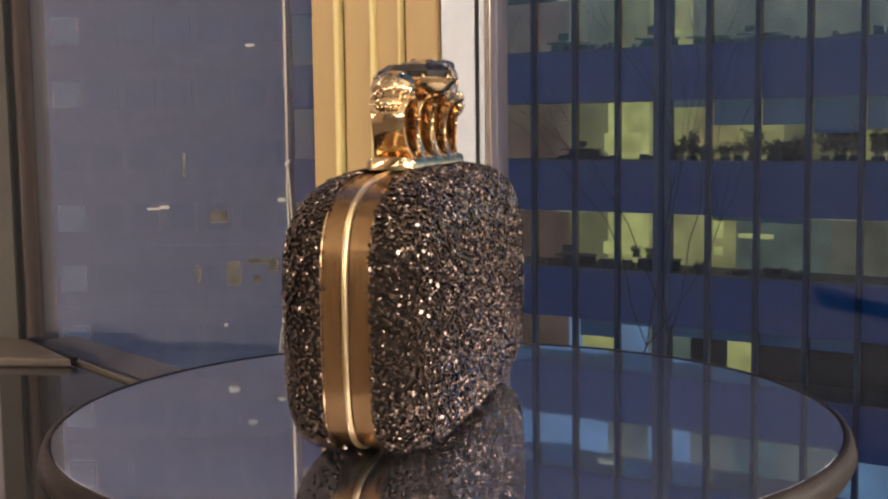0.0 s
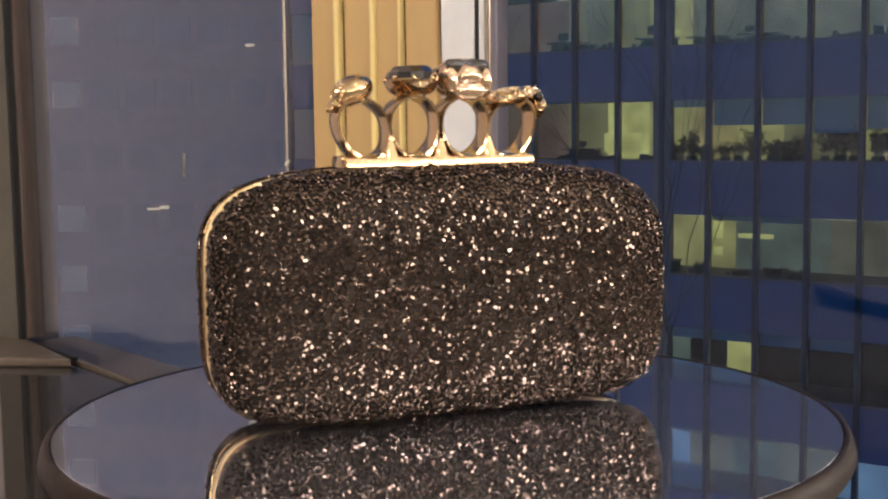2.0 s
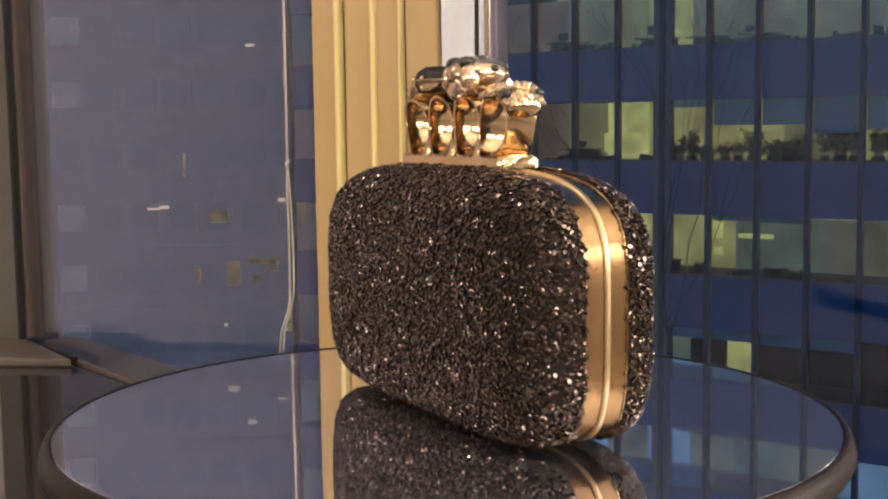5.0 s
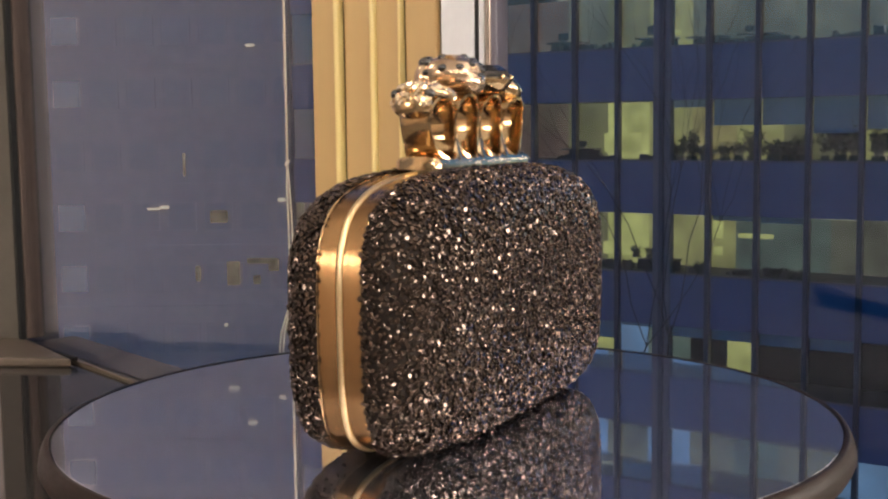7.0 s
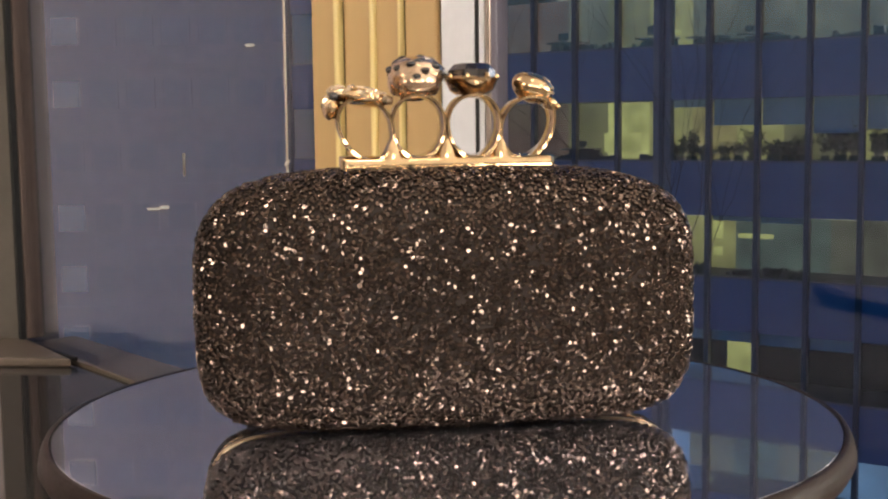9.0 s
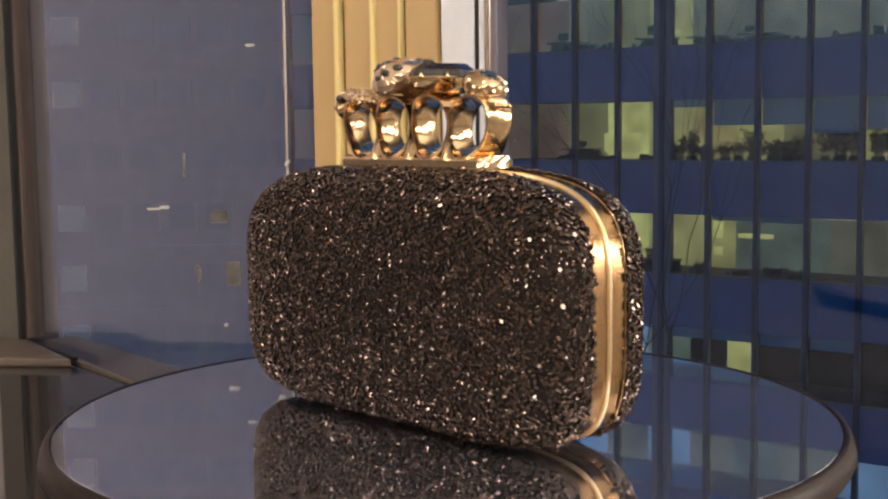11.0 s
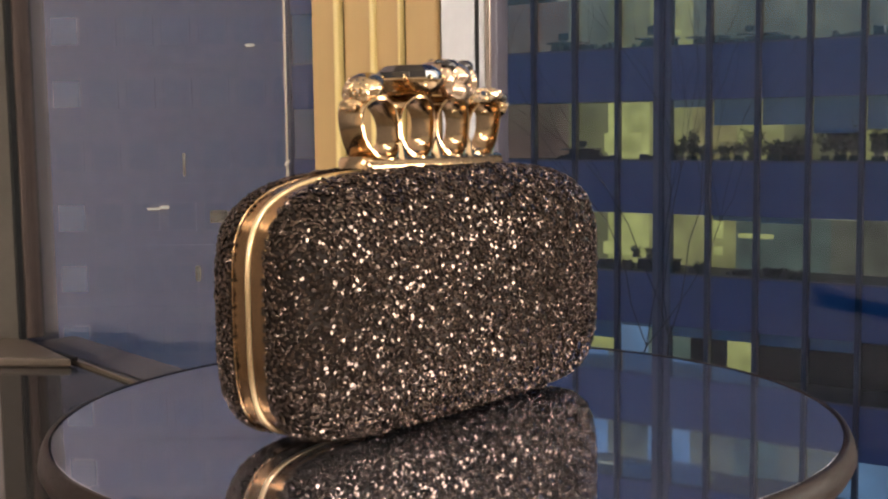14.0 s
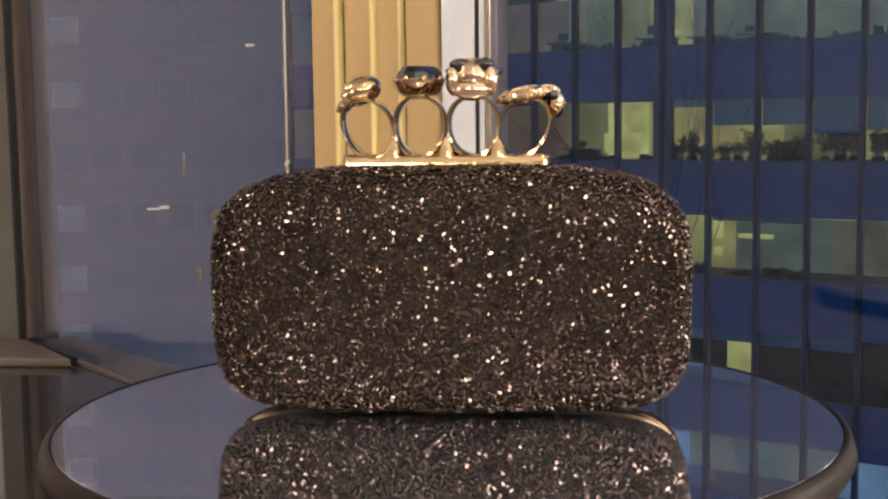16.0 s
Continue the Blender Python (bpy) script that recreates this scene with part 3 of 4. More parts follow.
def jewelled_cluster():
    """Ring by the end: a sloping crust of little stones with two larger dark ones."""
    rng = random.Random(3)
    base = RING_OBS[0]
    bm = bmesh.new()
    lean = Matrix.Rotation(radians(9), 3, "Y")
    blob(bm, (-0.0308, 0, 0.1208), (0.0120, 0.0095, 0.0034), 24, lean)
    blob(bm, (-0.0412, 0, 0.1172), (0.0034, 0.0080, 0.0050), 16, lean)
    smooth(part("ornament", bm, M_RING, base, "pale gold jewelled ornament"), 60)
    bm = bmesh.new()
    for _ in range(150):
        t, s = rng.uniform(0, 2 * math.pi), rng.uniform(-0.1, 1)
        d = Vector((math.cos(t) * math.sqrt(max(0, 1 - s * s)), math.sin(t) * math.sqrt(max(0, 1 - s * s)), s))
        if rng.random() < 0.7:
            p = lean @ Vector((d.x * 0.0120, d.y * 0.0095, d.z * 0.0034)) + Vector((-0.0308, 0, 0.1208))
        else:
            d = Vector((-abs(d.x), d.y, d.z * 0.9))
            p = lean @ Vector((d.x * 0.0034, d.y * 0.0080, d.z * 0.0050)) + Vector((-0.0412, 0, 0.1172))
        stone(bm, p, d + Vector((rng.uniform(-.3, .3), rng.uniform(-.3, .3), rng.uniform(-.3, .3))), rng.uniform(0.0008, 0.0016))
    part("pave_stone", bm, M_PAVE, base, "crust of tiny pale sparkling stones")
    for v in (-1, 1):
        bm = bmesh.new()
        blob(bm, (-0.0405, v * 0.0066, 0.1208), (0.0019, 0.0019, 0.0019), 14)
        smooth(part("dark_stone", bm, M_GEM, base, "round black stone"), 60)


def spotted_dome():
    """Ring with a large pale dome, hollowed at the brow and set with black stones."""
    base = RING_OBS[1]
    bm = bmesh.new()
    dents = [((0.35, -1, 0.15), 0.5, 0.10), ((-0.35, -1, 0.15), 0.5, 0.10), ((0.6, 0.8, 0.3), 0.4, 0.12), ((-0.6, 0.8, 0.3), 0.4, 0.12)]
    blob(bm, (-0.0098, 0.0005, 0.1288), (0.0104, 0.0126, 0.0070), 36, None, dents)
    blob(bm, (-0.0098, -0.0088, 0.1256), (0.0070, 0.0034, 0.0046), 18)
    blob(bm, (-0.0098, 0.0095, 0.1232), (0.0070, 0.0026, 0.0042), 20)
    blob(bm, (-0.0168, 0.0080, 0.1268), (0.0030, 0.0040, 0.0058), 14)
    blob(bm, (-0.0028, 0.0080, 0.1268), (0.0030, 0.0040, 0.0058), 14)
    smooth(part("dome", bm, M_PEARL, base, "pale gold rounded dome with hollows"), 60)
    rng = random.Random(9)
    spots = [(-0.75, -0.6, 0.35), (-0.3, -0.85, 0.55), (0.2, -0.95, 0.2), (0.6, -0.7, 0.45), (-0.1, -0.9, -0.1), (0.85, -0.4, 0.05), (-0.95, -0.1, 0.3),
             (0.1, -0.4, 0.95), (-0.5, 0.1, 0.9), (0.55, 0.25, 0.85), (-0.55, 0.72, 0.72), (0.55, 0.72, 0.72), (0.95, 0.1, 0.35), (-0.9, 0.5, 0.1), (0.9, 0.6, 0.0), (0.0, -0.75, 0.7)]
    for k, d in enumerate(spots):
        d = Vector(d).normalized()
        p = Vector((-0.0098 + d.x * 0.0096, 0.0005 + d.y * 0.0119, 0.1284 + d.z * 0.0069))
        bm = bmesh.new()
        r = 0.0032 if k in (10, 11) else rng.uniform(0.0014, 0.0020)
        blob(bm, p, (r * 1.3, r, r * 0.8), 10)
        smooth(part("dark_stone", bm, M_GEM, base, "round black stone"), 60)


def oval_gem():
    """Ring with a broad dark oval stone in a gold bezel."""
    base = RING_OBS[2]
    m = Matrix.Translation((0.0109, 0.0014, 0.1213)) @ Matrix.Diagonal((0.0094, 0.0154, 1, 1))
    bm = lathe([(0.62, 0.0), (0.86, 0.0016), (1.0, 0.0048), (1.02, 0.0058), (0.97, 0.0064), (0.93, 0.0050)], 40)
    bmesh.ops.transform(bm, matrix=m, verts=bm.verts)
    smooth(part("bezel", bm, M_RING, base, "gold bezel of the oval stone"), 35)
    bm = lathe([(0.90, 0.0046), (0.97, 0.0062), (0.93, 0.0088), (0.70, 0.0110), (0.68, 0.0112)], 12)
    bmesh.ops.transform(bm, matrix=m, verts=bm.verts)
    part("oval_stone", bm, M_GEM, base, "large dark faceted oval stone")
    for k in range(8):
        t = 2 * math.pi * (k + 0.5) / 8
        bm = bmesh.new()
        blob(bm, (0.0109 + 0.0094 * 0.98 * math.cos(t), 0.0014 + 0.0154 * 0.98 * math.sin(t), 0.1276), (0.0009, 0.0009, 0.0014), 10)
        smooth(part("claw", bm, M_RING, base, "small gold claw"), 60)


def tilted_dome():
    """Ring at the other end: a small smooth dome with hollows, tipped outwards."""
    base = RING_OBS[3]
    lean = Matrix.Rotation(radians(24), 3, "Y")
    bm = bmesh.new()
    dents = [((1, -0.45, 0.15), 0.42, 0.22), ((1, 0.45, 0.15), 0.42, 0.22), ((1, 0, -0.25), 0.22, 0.15)]
    blob(bm, (0.0338, 0, 0.1235), (0.0082, 0.0080, 0.0056), 30, lean, dents)
    blob(bm, (0.0405, 0, 0.1178), (0.0028, 0.0052, 0.0026), 16, lean)
    for k in range(5):
        blob(bm, (0.0426, -0.0032 + 0.0016 * k, 0.1166), (0.0008, 0.0007, 0.0012), 8)
    smooth(part("dome", bm, M_RING, base, "polished pale gold dome with hollows"), 60)
    bm = bmesh.new()
    rng = random.Random(11)
    for _ in range(46):
        d = Vector((rng.uniform(0.1, 1), rng.uniform(-1, 1), rng.uniform(-0.6, 0.7))).normalized()
        p = lean @ Vector((d.x * 0.0082, d.y * 0.0080, d.z * 0.0056)) + Vector((0.0338, 0, 0.1235))
        stone(bm, p, d, rng.uniform(0.0005, 0.0010))
    part("pave_stone", bm, M_PAVE, base, "crust of tiny pale sparkling stones")


jewelled_cluster()
spotted_dome()
oval_gem()
tilted_dome()

# ---- downlights in the ceiling out of view, added as fill ----
for _i, (_x, _y) in enumerate(FILL_DOWNLIGHTS):
    _l = empty("downlight", pose(_x, _y, CEIL), "unseen round recessed downlight glowing warm white, added as fill", "ceiling light", "ceiling downlights")
    smooth(part("trim_ring", lathe([(0.124, -0.004), (0.142, -0.004), (0.146, 0.0), (0.122, 0.0)], 32, False), M_WHITE, _l), 30)
    part("diffuser", lathe([(0.119, -0.002), (0.120, 0.0)], 32), M_BULB, _l, "glowing frosted disc")

# globe lamps out of view, added for the sparkle on the bag
for _x, _y, _z in GLINT_GLOBES:
    _l = empty("glint_globe", pose(_x, _y, CEIL), "unseen glowing opal globe on a thin rod, added for glints", "ceiling light", "pendant lamps")
    smooth(part("globe", lathe([(0.005 + 0.205 * math.sin(math.pi * k / 14), _z - CEIL - 0.21 * math.cos(math.pi * k / 14)) for k in range(15)], 32), M_GLOBE, _l, "glowing opal glass globe"), 60)
    part("rod", lathe([(0.006, _z - CEIL + 0.208), (0.006, -0.02)], 12), M_ALU, _l)
    part("canopy", lathe([(0.05, -0.02), (0.055, 0.0)], 24), M_ALU, _l)

# ---- outside: ground ----
_bm = bmesh.new()
_q = [_bm.verts.new(p) for p in ((-2500, -2500, -17), (2500, -2500, -17), (2500, 2500, -17), (-2500, 2500, -17))]
_bm.faces.new(_q)
tagged(part("ground", _bm, M_GROUND), "dark asphalt street level far below", "ground", kind="structure")

# ---- outside: the office block across the street ----
FX = Vector((0.829, -0.5592, 0)).normalized()
FY = Vector((0.5592, 0.829, 0)).normalized()
FACADE = Matrix(((FX.x, FY.x, 0, 8.6757), (FX.y, FY.y, 0, 40.0), (0, 0, 1, Z0), (0, 0, 0, 1)))
PITCH, FLOOR, BAND, ZB = 1.667, 3.87, 2.06, -1.17
BAYS, LEVELS = range(-7, 10), range(-4, 7)


def bay_u(j):
    return -6.43 + PITCH * j


def shared(name, mesh, parent, at, label=""):
    ob = new(name, mesh)
    ob.parent = parent
    ob.location = at
    return tagged(ob, label)


def mesh_of(name, bm, mat):
    me = bpy.data.meshes.new(name)
    bm.to_mesh(me)
    bm.free()
    me.materials.append(mat)
    return me


# emission on the back walls stands for how bright each office looks
GLOWS = {
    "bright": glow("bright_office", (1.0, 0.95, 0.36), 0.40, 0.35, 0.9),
    "yellow": glow("yellow_office", (1.0, 0.92, 0.38), 0.24, 0.35, 0.8),
    "olive": glow("olive_office", (0.95, 0.90, 0.44), 0.13, 0.4, 0.8),
    "amber": glow("amber_office", (1.0, 0.82, 0.36), 0.22, 0.4, 0.9),
    "grey": glow("dim_office", (0.86, 0.84, 0.64), 0.105, 0.5, 0.8),
    "teal": glow("teal_office", (0.60, 0.80, 0.72), 0.11, 0.5, 0.7),
    "blue": glow("blue_office", (0.30, 0.50, 0.92), 0.36, 0.3, 0.5),
    "dark": glow("dark_office", (0.20, 0.30, 0.50), 0.010, 0.5, 0.7),
    # brownish glow paints the room's reflection in the near pane onto these bays
    "haze": glow("pane_haze_glow", (1.0, 0.62, 0.52), 0.08, 0.4, 0.6),
    "tube": glow("office_tube", (1.0, 0.98, 0.72), 0.34, 0.1, 2.0),
}
# what each bay shows, floor by floor: room light, blind's share of the height, plants
ROOMS = {
    1: ["grey", "olive", "yellow", "grey", "grey", "grey", "grey", "grey", "grey", "dark"],
    0: ["olive", "bright", "yellow", "amber", "yellow", "olive", "yellow", "yellow", "olive", "dark"],
    -1: ["olive", "bright", "yellow", "yellow", "teal", "teal", "grey", "grey", "teal", "dark"],
    -2: ["blue", "blue", "teal", "dark", "dark", "dark", "dark", "dark", "dark", "dark"],
    2: ["blue", "grey", "blue", "blue", "blue", "blue", "blue", "teal", "blue", "blue"],
    3: ["blue", "grey", "blue", "grey", "teal", "grey", "grey", "teal", "blue", "blue"],
}
BLINDS = {(0, 3): 0.12, (0, 4): 0.42, (0, 5): 0.42, (0, 6): 0.56, (0, 7): 0.50, (0, 8): 0.4, (-1, 4): 0.08, (-1, 5): 0.10, (-2, 0): 0.0, (-2, 1): 0.31,
          (-2, 2): 0.06, (-2, 3): 0.18, (-2, 4): 0.18, (-2, 5): 0.20, (-2, 6): 0.2, (1, 4): 0.10, (2, 4): 0.3, (2, 5): 0.5, (3, 2): 0.3}


def plant_mesh(seed, height, spread, count):
    """A pot plant: stems that fork into many narrow drooping leaves, in a box planter."""
    rng = random.Random(seed)
    bm = bmesh.new()
    add_box(bm, -0.2, 0.2, -0.15, 0.15, 0.0, 0.22, 0.01)
    for _ in range(count):
        a, r = rng.uniform(0, 6.28), spread * rng.random() ** 0.6
        foot = Vector((0.12 * math.cos(a), 0.1 * math.sin(a), 0.2))
        tip = Vector((r * math.cos(a), 0.5 * r * math.sin(a), 0.2 + height * rng.uniform(0.3, 1.0)))
        side = (tip - foot).cross(Vector((0, 1, 0.2))).normalized() * 0.012
        vs = [bm.verts.new(foot - side), bm.verts.new(foot + side), bm.verts.new(tip + side), bm.verts.new(tip - side)]
        bm.faces.new(vs)
        for _k in range(7):
            q = foot.lerp(tip, rng.uniform(0.35, 1.0))
            d = Vector((rng.uniform(-1, 1), rng.uniform(-0.6, 0.6), rng.uniform(-0.7, 0.7))).normalized() * rng.uniform(0.10, 0.24)
            w = d.cross(Vector((rng.uniform(-0.3, 0.3), 1, rng.uniform(-0.3, 0.3)))).normalized() * rng.uniform(0.02, 0.05)
            bm.faces.new([bm.verts.new(q), bm.verts.new(q + d * 0.5 + w), bm.verts.new(q + d), bm.verts.new(q + d * 0.5 - w)])
    return mesh_of("plant", bm, M_PLANT)


def office_block():
    block = empty("office_building", FACADE, "blue glass office tower at dusk with lit floors", "building")
    u0, u1 = bay_u(BAYS[0]), bay_u(BAYS[-1] + 1)
    zlo, zhi = ZB + FLOOR * LEVELS[0] - 1.9, ZB + FLOOR * LEVELS[-1] + BAND + 1.9
    part("core", box(u0, u1, 4.0, 14.0, zlo - 4, zhi), M_SLAB, block)
    part("roof", box(u0, u1, 0.0, 14.0, zhi, zhi + 0.4), M_SLAB, block)
    part("base_wall", box(u0, u1, 0.1, 4.0, -17.8, zlo), M_SPANDREL, block)
    spandrel = mesh_of("spandrel", box(0.0, PITCH, 0.0, 0.12, 0.0, FLOOR - BAND, bevel=0.015), M_SPANDREL)
    pane = mesh_of("pane", box(0.06, PITCH - 0.06, 0.05, 0.07, 0.0, BAND), M_FGLASS)
    fin = mesh_of("mullion", box(-0.085, 0.085, -0.16, 0.10, zlo, zhi, bevel=0.01), M_FIN)
    rail = mesh_of("sill_rail", box(0.05, PITCH - 0.05, -0.02, 0.06, -0.03, 0.03), M_COLUMN)
    slab = mesh_of("slab", box(u0, u1, 0.14, 4.0, 0.0, FLOOR - BAND - 0.1), M_SLAB)
    walls = {k: mesh_of("room_wall", box(0.0, PITCH, 2.6, 2.7, 0.0, BAND), m) for k, m in GLOWS.items()}
    tube_mesh = mesh_of("ceiling_tube", box(0.25, PITCH - 0.25, 1.2, 1.4, BAND - 0.12, BAND - 0.08), GLOWS["tube"])
    rng = random.Random(21)
    for k in LEVELS:
        z = ZB + FLOOR * k
        shared("slab", slab, block, (0, 0, z + BAND + 0.05))
        for j in BAYS:
            shared("spandrel", spandrel, block, (bay_u(j), 0, z + BAND))
            p = shared("pane", pane, block, (bay_u(j), 0, z))
            p.visible_shadow = False
            shared("sill_rail", rail, block, (bay_u(j), 0, z))
            row = ROOMS.get(k)
            # bays left of the first get the glow that imitates the pane's reflection
            kind = row[j] if row and 0 <= j < len(row) else ("haze" if -3 < j < 0 and k < 2 else rng.choice(["grey", "blue", "teal", "olive", "blue"]))
            shared("room_wall", walls[kind], block, (bay_u(j), 0, z))
            if kind in ("bright", "yellow", "olive", "grey") and k != 0 and rng.random() < 0.6:
                shared("ceiling_tube", tube_mesh, block, (bay_u(j), 0, z))
            share = BLINDS.get((k, j), 0.0 if k in (-2, -1, 0, 1) else rng.choice([0, 0, 0.2, 0.4]))
            if share:
                part("blind", box(bay_u(j) + 0.07, bay_u(j) + PITCH - 0.07, 0.22, 0.25, z + BAND * (1 - share), z + BAND), M_BLIND, block)
    for j in range(BAYS[0], BAYS[-1] + 2):
        shared("mullion", fin, block, (bay_u(j), 0, 0))
    part("column", box(bay_u(3) - 0.34, bay_u(3) + 0.30, -0.06, 0.30, zlo, zhi, bevel=0.02), M_COLUMN, block, "broad slate-blue column")
    part("column", box(bay_u(-4) - 0.34, bay_u(-4) + 0.30, -0.06, 0.30, zlo, zhi, bevel=0.02), M_COLUMN, block, "broad slate-blue column")
    return block


block = office_block()


def room_things():
    """Furniture and plants behind the glass of the office block, and glowing boxes for its bright patches."""
    plants = [plant_mesh(1, 0.75, 0.45, 22), plant_mesh(2, 1.15, 0.6, 34), plant_mesh(4, 0.5, 0.7, 26)]
    rng = random.Random(4)

    def local(u, y, z):
        return FACADE @ Matrix.Translation((u, y, z))

    def put(mesh, name, u, y, z, label, category, group, scale=1.0):
        ob = new(name, mesh)
        ob.matrix_world = local(u, y, z) @ Matrix.Rotation(rng.uniform(0, 6.28), 4, "Z") @ Matrix.Scale(scale, 4) if name == "office_plant" else local(u, y, z)
        return tagged(ob, label, category, group)
    z = ZB
    for j in (3, 4, 5, 6, 7, 8):
        for i in range(3):
            big = 1 if j >= 6 or rng.random() < 0.2 else (0 if rng.random() < 0.6 else 2)
            put(plants[big], "office_plant", bay_u(j) + 0.35 + 0.48 * i, 0.55, z, "dark leafy pot plant on the office window board", "plant", "office plants", rng.uniform(0.7, 1.05))
    for j, i in ((2, 0.4), (2, 0.9), (2, 1.3), (5, 0.5), (5, 0.9), (5, 1.3), (3, 1.1)):
        put(plants[2 if j == 5 else 0], "office_plant", bay_u(j) + i, 0.6, ZB - FLOOR + (0.45 if j == 2 else 0.0), "dark leafy pot plant on the office window board", "plant", "office plants", 0.5)
    desk = mesh_of("desk_top", box(-0.7, 0.7, -0.35, 0.35, 0.42, 0.48, bevel=0.01), M_DESK)
    back = mesh_of("desk_panel", box(-0.66, 0.66, 0.28, 0.31, 0.0, 0.42), M_DESK)
    screens = [mesh_of("screen", box(-w, w, -0.03, 0.03, 0.56, 0.56 + h, bevel=0.01), M_DESK) for w, h in ((0.2, 0.26), (0.27, 0.34), (0.16, 0.2))]
    stalk = mesh_of("stalk", box(-0.04, 0.04, -0.02, 0.02, 0.48, 0.58), M_DESK)
    piles = []
    for seed in range(5):
        r2 = random.Random(seed)
        bm = bmesh.new()
        for _ in range(9):
            x, w, h = r2.uniform(-0.6, 0.6), r2.uniform(0.03, 0.16), r2.uniform(0.05, 0.42)
            add_box(bm, x - w, x + w, -0.12, 0.12, 0.0, h, 0.01, Matrix.Rotation(r2.uniform(-0.12, 0.12), 4, "Y"))
        piles.append(mesh_of("clutter", bm, M_DESK))
    for k in (-1, 0, 1):
        for j in range(0, 10):
            if k == 0 and j >= 3 or k == -1 and j >= 6:
                continue
            ob = new("desk_clutter", piles[rng.randrange(5)])
            ob.matrix_world = local(bay_u(j) + PITCH / 2 + rng.uniform(-0.3, 0.3), 0.7, ZB + FLOOR * k + 0.02) @ Matrix.Diagonal((rng.choice((-1, 1)) * rng.uniform(0.6, 1.1), 1, rng.uniform(0.5, 1.0), 1))
            tagged(ob, "dark clutter of files and boxes along the office window", "clutter", "office clutter")
            if rng.random() < 0.55:
                continue
            d = empty("office_desk", local(bay_u(j) + PITCH * rng.uniform(0.3, 0.7), rng.uniform(1.0, 1.9), ZB + FLOOR * k - 0.09), "dark office desk with a screen behind glass", "desk", "office desks")
            shared("desk_top", desk, d, (0, 0, 0))
            shared("desk_panel", back, d, (0, 0, 0))
            x = rng.uniform(-0.4, 0.4)
            shared("screen", screens[rng.randrange(3)], d, (x, 0, 0))
            shared("stalk", stalk, d, (x, 0, 0))
    # glowing boxes paint the soft bright patches of light in these bays
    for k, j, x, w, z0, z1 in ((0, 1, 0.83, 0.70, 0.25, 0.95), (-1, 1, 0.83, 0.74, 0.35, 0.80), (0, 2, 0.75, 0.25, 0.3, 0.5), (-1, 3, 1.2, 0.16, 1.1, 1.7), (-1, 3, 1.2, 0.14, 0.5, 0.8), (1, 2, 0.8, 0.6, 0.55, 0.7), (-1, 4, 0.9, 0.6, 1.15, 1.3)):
        ob = part("light_patch", box(x - w, x + w, 2.0, 2.2, z0, z1, bevel=0.02), GLOWS["bright"])
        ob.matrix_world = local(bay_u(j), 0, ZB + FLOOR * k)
        tagged(ob, "glowing box standing for a bright patch of light in an office", "partition", "lit office partitions")
    # lit doorway on the lower floor
    door = empty("lit_doorway", local(bay_u(4) + 0.80, 0.9, ZB - 2 * FLOOR), "yellow lit doorway on a dark office floor", "doorway")
    part("opening", box(-0.43, 0.43, 0.0, 0.05, 0.0, 1.75), GLOWS["bright"], door)
    part("door_frame", box(-0.50, -0.43, -0.02, 0.07, 0.0, 1.82), M_FIN, door)
    part("door_frame", box(0.43, 0.50, -0.02, 0.07, 0.0, 1.82), M_FIN, door)
    # emissive box paints the yellow light low in this bay
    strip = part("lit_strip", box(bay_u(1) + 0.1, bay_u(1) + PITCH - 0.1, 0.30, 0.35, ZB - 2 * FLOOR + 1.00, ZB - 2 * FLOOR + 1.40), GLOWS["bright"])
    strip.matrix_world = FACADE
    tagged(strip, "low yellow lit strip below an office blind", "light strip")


room_things()


def bare_tree(at, height, seed):
    """A leafless street tree: a tapered trunk that forks again and again into thin twigs."""
    rng = random.Random(seed)
    thing = empty("bare_tree", pose(*at), "leafless dark street tree with thin branches", "tree")
    bm = bmesh.new()

    def limb(p, d, length, r, depth):
        n = 6 if depth < 3 else 4
        for step in range(4):
            q = p + d * (length / 4)
            side = d.orthogonal().normalized()
            up = d.cross(side)
            lo = [bm.verts.new(p + r * (side * math.cos(6.283 * k / n) + up * math.sin(6.283 * k / n))) for k in range(n)]
            hi = [bm.verts.new(q + 0.91 * r * (side * math.cos(6.283 * k / n) + up * math.sin(6.283 * k / n))) for k in range(n)]
            for k in range(n):
                bm.faces.new((lo[k], lo[(k + 1) % n], hi[(k + 1) % n], hi[k]))
            p, r = q, r * 0.91
            if depth:
                d = (d + 0.26 * Vector((rng.uniform(-1, 1), rng.uniform(-1, 1), rng.uniform(-0.8, 1)))).normalized()
        if depth >= 5:
            return
        for _ in range(3 if depth in (1, 2) else 2):
            w = Vector((rng.uniform(-1, 1), rng.uniform(-1, 1), rng.uniform(-0.3, 0.8)))
            limb(q, (d + 0.62 * w).normalized(), length * rng.uniform(0.55, 0.80), r * 0.78, depth + 1)
    limb(Vector((0, 0, 0)), Vector((0.02, 0, 1)), height * 0.40, 0.055, 0)
    part("trunk", bm, M_BARK, thing)


bare_tree((3.4, 27.0, -17.0), 18.5, 5)


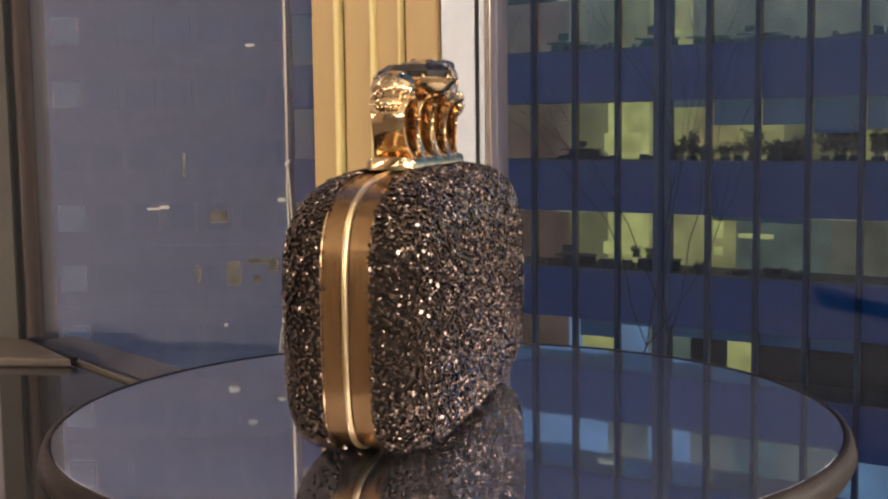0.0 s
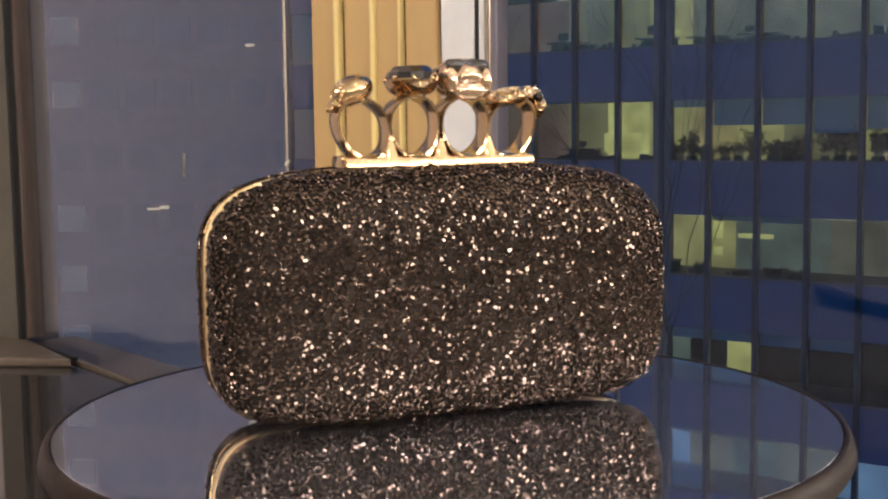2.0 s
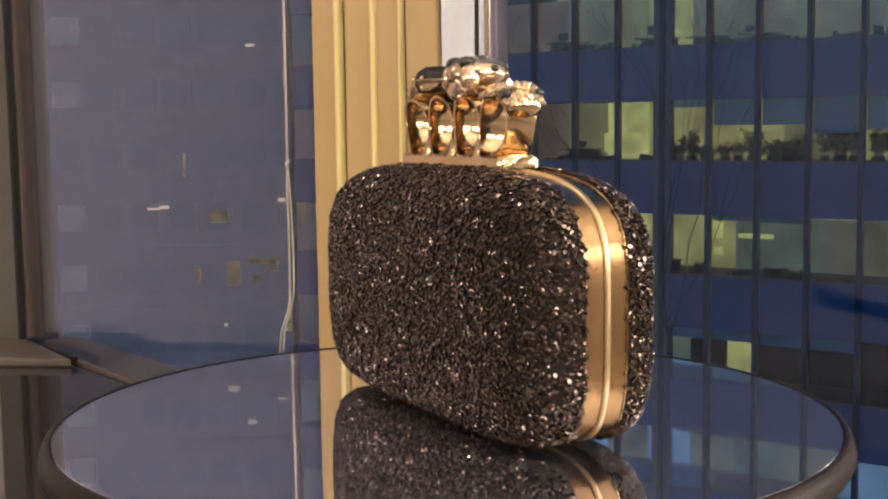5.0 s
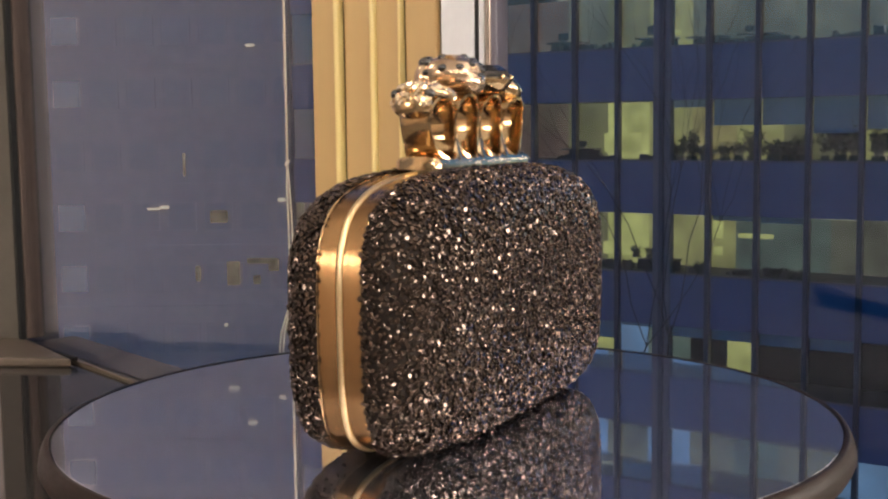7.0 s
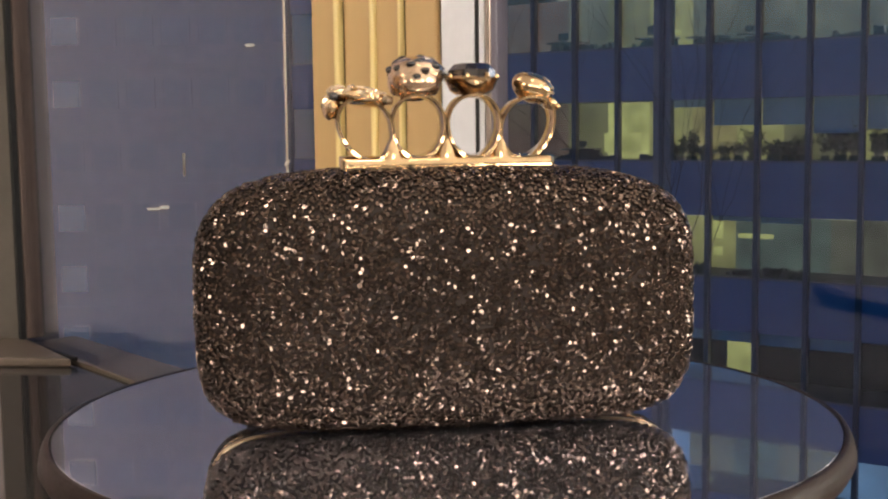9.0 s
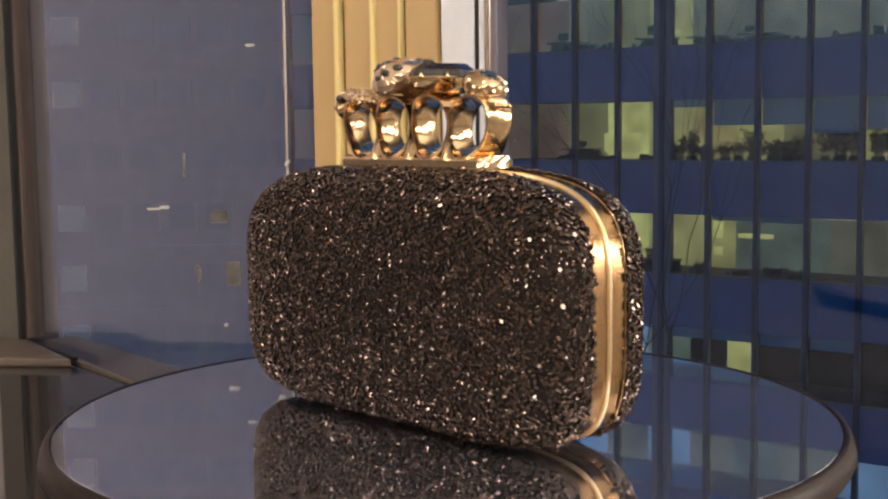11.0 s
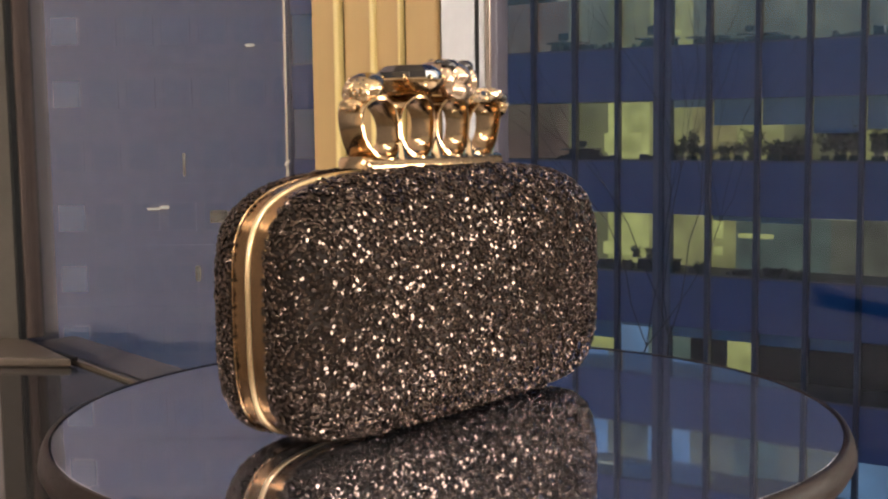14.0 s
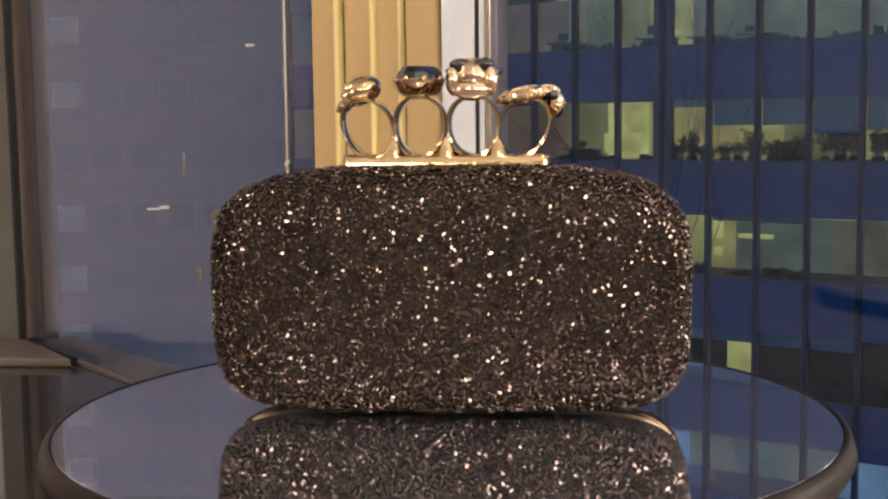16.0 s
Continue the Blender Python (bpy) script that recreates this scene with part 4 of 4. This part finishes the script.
# ---- outside: the pale block beyond the other pane ----
def pale_block():
    Y, PX, PZ = 69.0, 2.45, 3.55
    thing = empty("apartment_building", pose(0, Y, Z0), "pale concrete block at dusk with rows of small windows", "building")
    part("wall", box(-46, -4.6, 0.0, 10.0, -17.8, 34), M_CONCRETE, thing)
    part("roof", box(-46.2, -4.4, -0.2, 10.2, 34, 34.5), M_CONCRETE, thing)
    ledge = mesh_of("floor_band", box(-46, -4.6, -0.12, 0.0, -0.15, 0.15), M_CONCRETE)
    for r in range(-4, 9):
        shared("floor_band", ledge, thing, (0, 0, 2.2 + PZ * r - PZ / 2))
    lit = {"blue": glow("blue_window", (0.30, 0.46, 0.80), 0.15, 0.2, 0.5), "warm": glow("warm_window", (1.0, 0.88, 0.58), 0.075, 0.8, 2.2),
           "spot": glow("bright_lamp_window", (1.0, 0.92, 0.70), 0.45, 0.2, 1.0)}
    frame_m = mesh_of("window_frame", frame_box(1.7, 1.7), M_CONCRETE)
    pane_m = {None: mesh_of("pane", box(-0.82, 0.82, -0.03, -0.012, -0.82, 0.82), M_PALEPANE)}
    for k in ("blue", "warm"):
        pane_m[k] = mesh_of("pane", box(-0.82, 0.82, -0.03, -0.012, -0.82, 0.82), lit[k])
    rng = random.Random(8)
    for r in range(-4, 9):
        for c in range(-5, 12):
            x, z = -21.5 + PX * c * 0.86, 2.2 + PZ * r
            if x < -45 or x > -6:
                continue
            state = None
            if c == 0 and r != -1:
                state = "blue"
            elif r > 1 and rng.random() < 0.10:
                state = "warm"
            w = shared("window", frame_m, thing, (x, 0, z))
            shared("pane", pane_m[state], w, (0, 0, 0))
    for x, z, w, h in ((-16.75, -4.42, 0.7, 0.12), (-16.1, -4.33, 0.5, 0.16), (-10.92, 4.84, 0.5, 0.14), (-9.34, -3.97, 0.4, 0.2), (-12.77, -11.23, 0.16, 0.16), (-11.4, 17.0, 0.5, 0.14), (-9.6, 15.6, 0.4, 0.14), (-12.4, 15.0, 0.6, 0.14)):
        part("lamp_glint", box(x - w / 2, x + w / 2, -0.22, -0.12, z - h / 2, z + h / 2), lit["spot"], thing, "small bright lamp behind a window")
    for x, z, w, h in ((-12.25, -8.2, 0.75, 1.35), (-10.6, -7.5, 1.7, 0.3), (-9.9, -7.75, 0.6, 0.7), (-8.5, -4.6, 0.9, 1.2), (-13.0, -4.9, 1.0, 0.7), (-14.9, -1.9, 0.14, 1.3), (-10.9, -8.6, 0.4, 0.5), (-8.9, -11.3, 0.8, 0.7), (-14.3, -8.2, 0.3, 0.9)):
        part("lit_panel", box(x - w / 2, x + w / 2, -0.16, -0.08, z - h / 2, z + h / 2), lit["warm"], thing, "dim warm lit part of a window")


def frame_box(w, h):
    bm = bmesh.new()
    t = 0.08
    for a in ((-w / 2, w / 2, -0.06, 0.0, h / 2 - t, h / 2), (-w / 2, w / 2, -0.10, 0.0, -h / 2, -h / 2 + t), (-w / 2, -w / 2 + t, -0.06, 0.0, -h / 2 + t, h / 2 - t),
              (w / 2 - t, w / 2, -0.06, 0.0, -h / 2 + t, h / 2 - t)):
        add_box(bm, *a)
    return bm


pale_block()


# ---- movement ----
def motions():
    rows_bag, rows_table = [], []
    for i in range(33):
        t = 0.5 * i
        turn = Matrix.Rotation(radians(AL0 - OMEGA * t), 4, "Z")
        rows_table.append((t, Matrix.Translation((0, 0, Z0)) @ turn))
        rows_bag.append((t, Matrix.Translation((0, 0, Z0)) @ turn @ Matrix.Translation((OX, OY, 0.0004))))
    walk(table, rows_table)
    walk(bag, rows_bag)


motions()
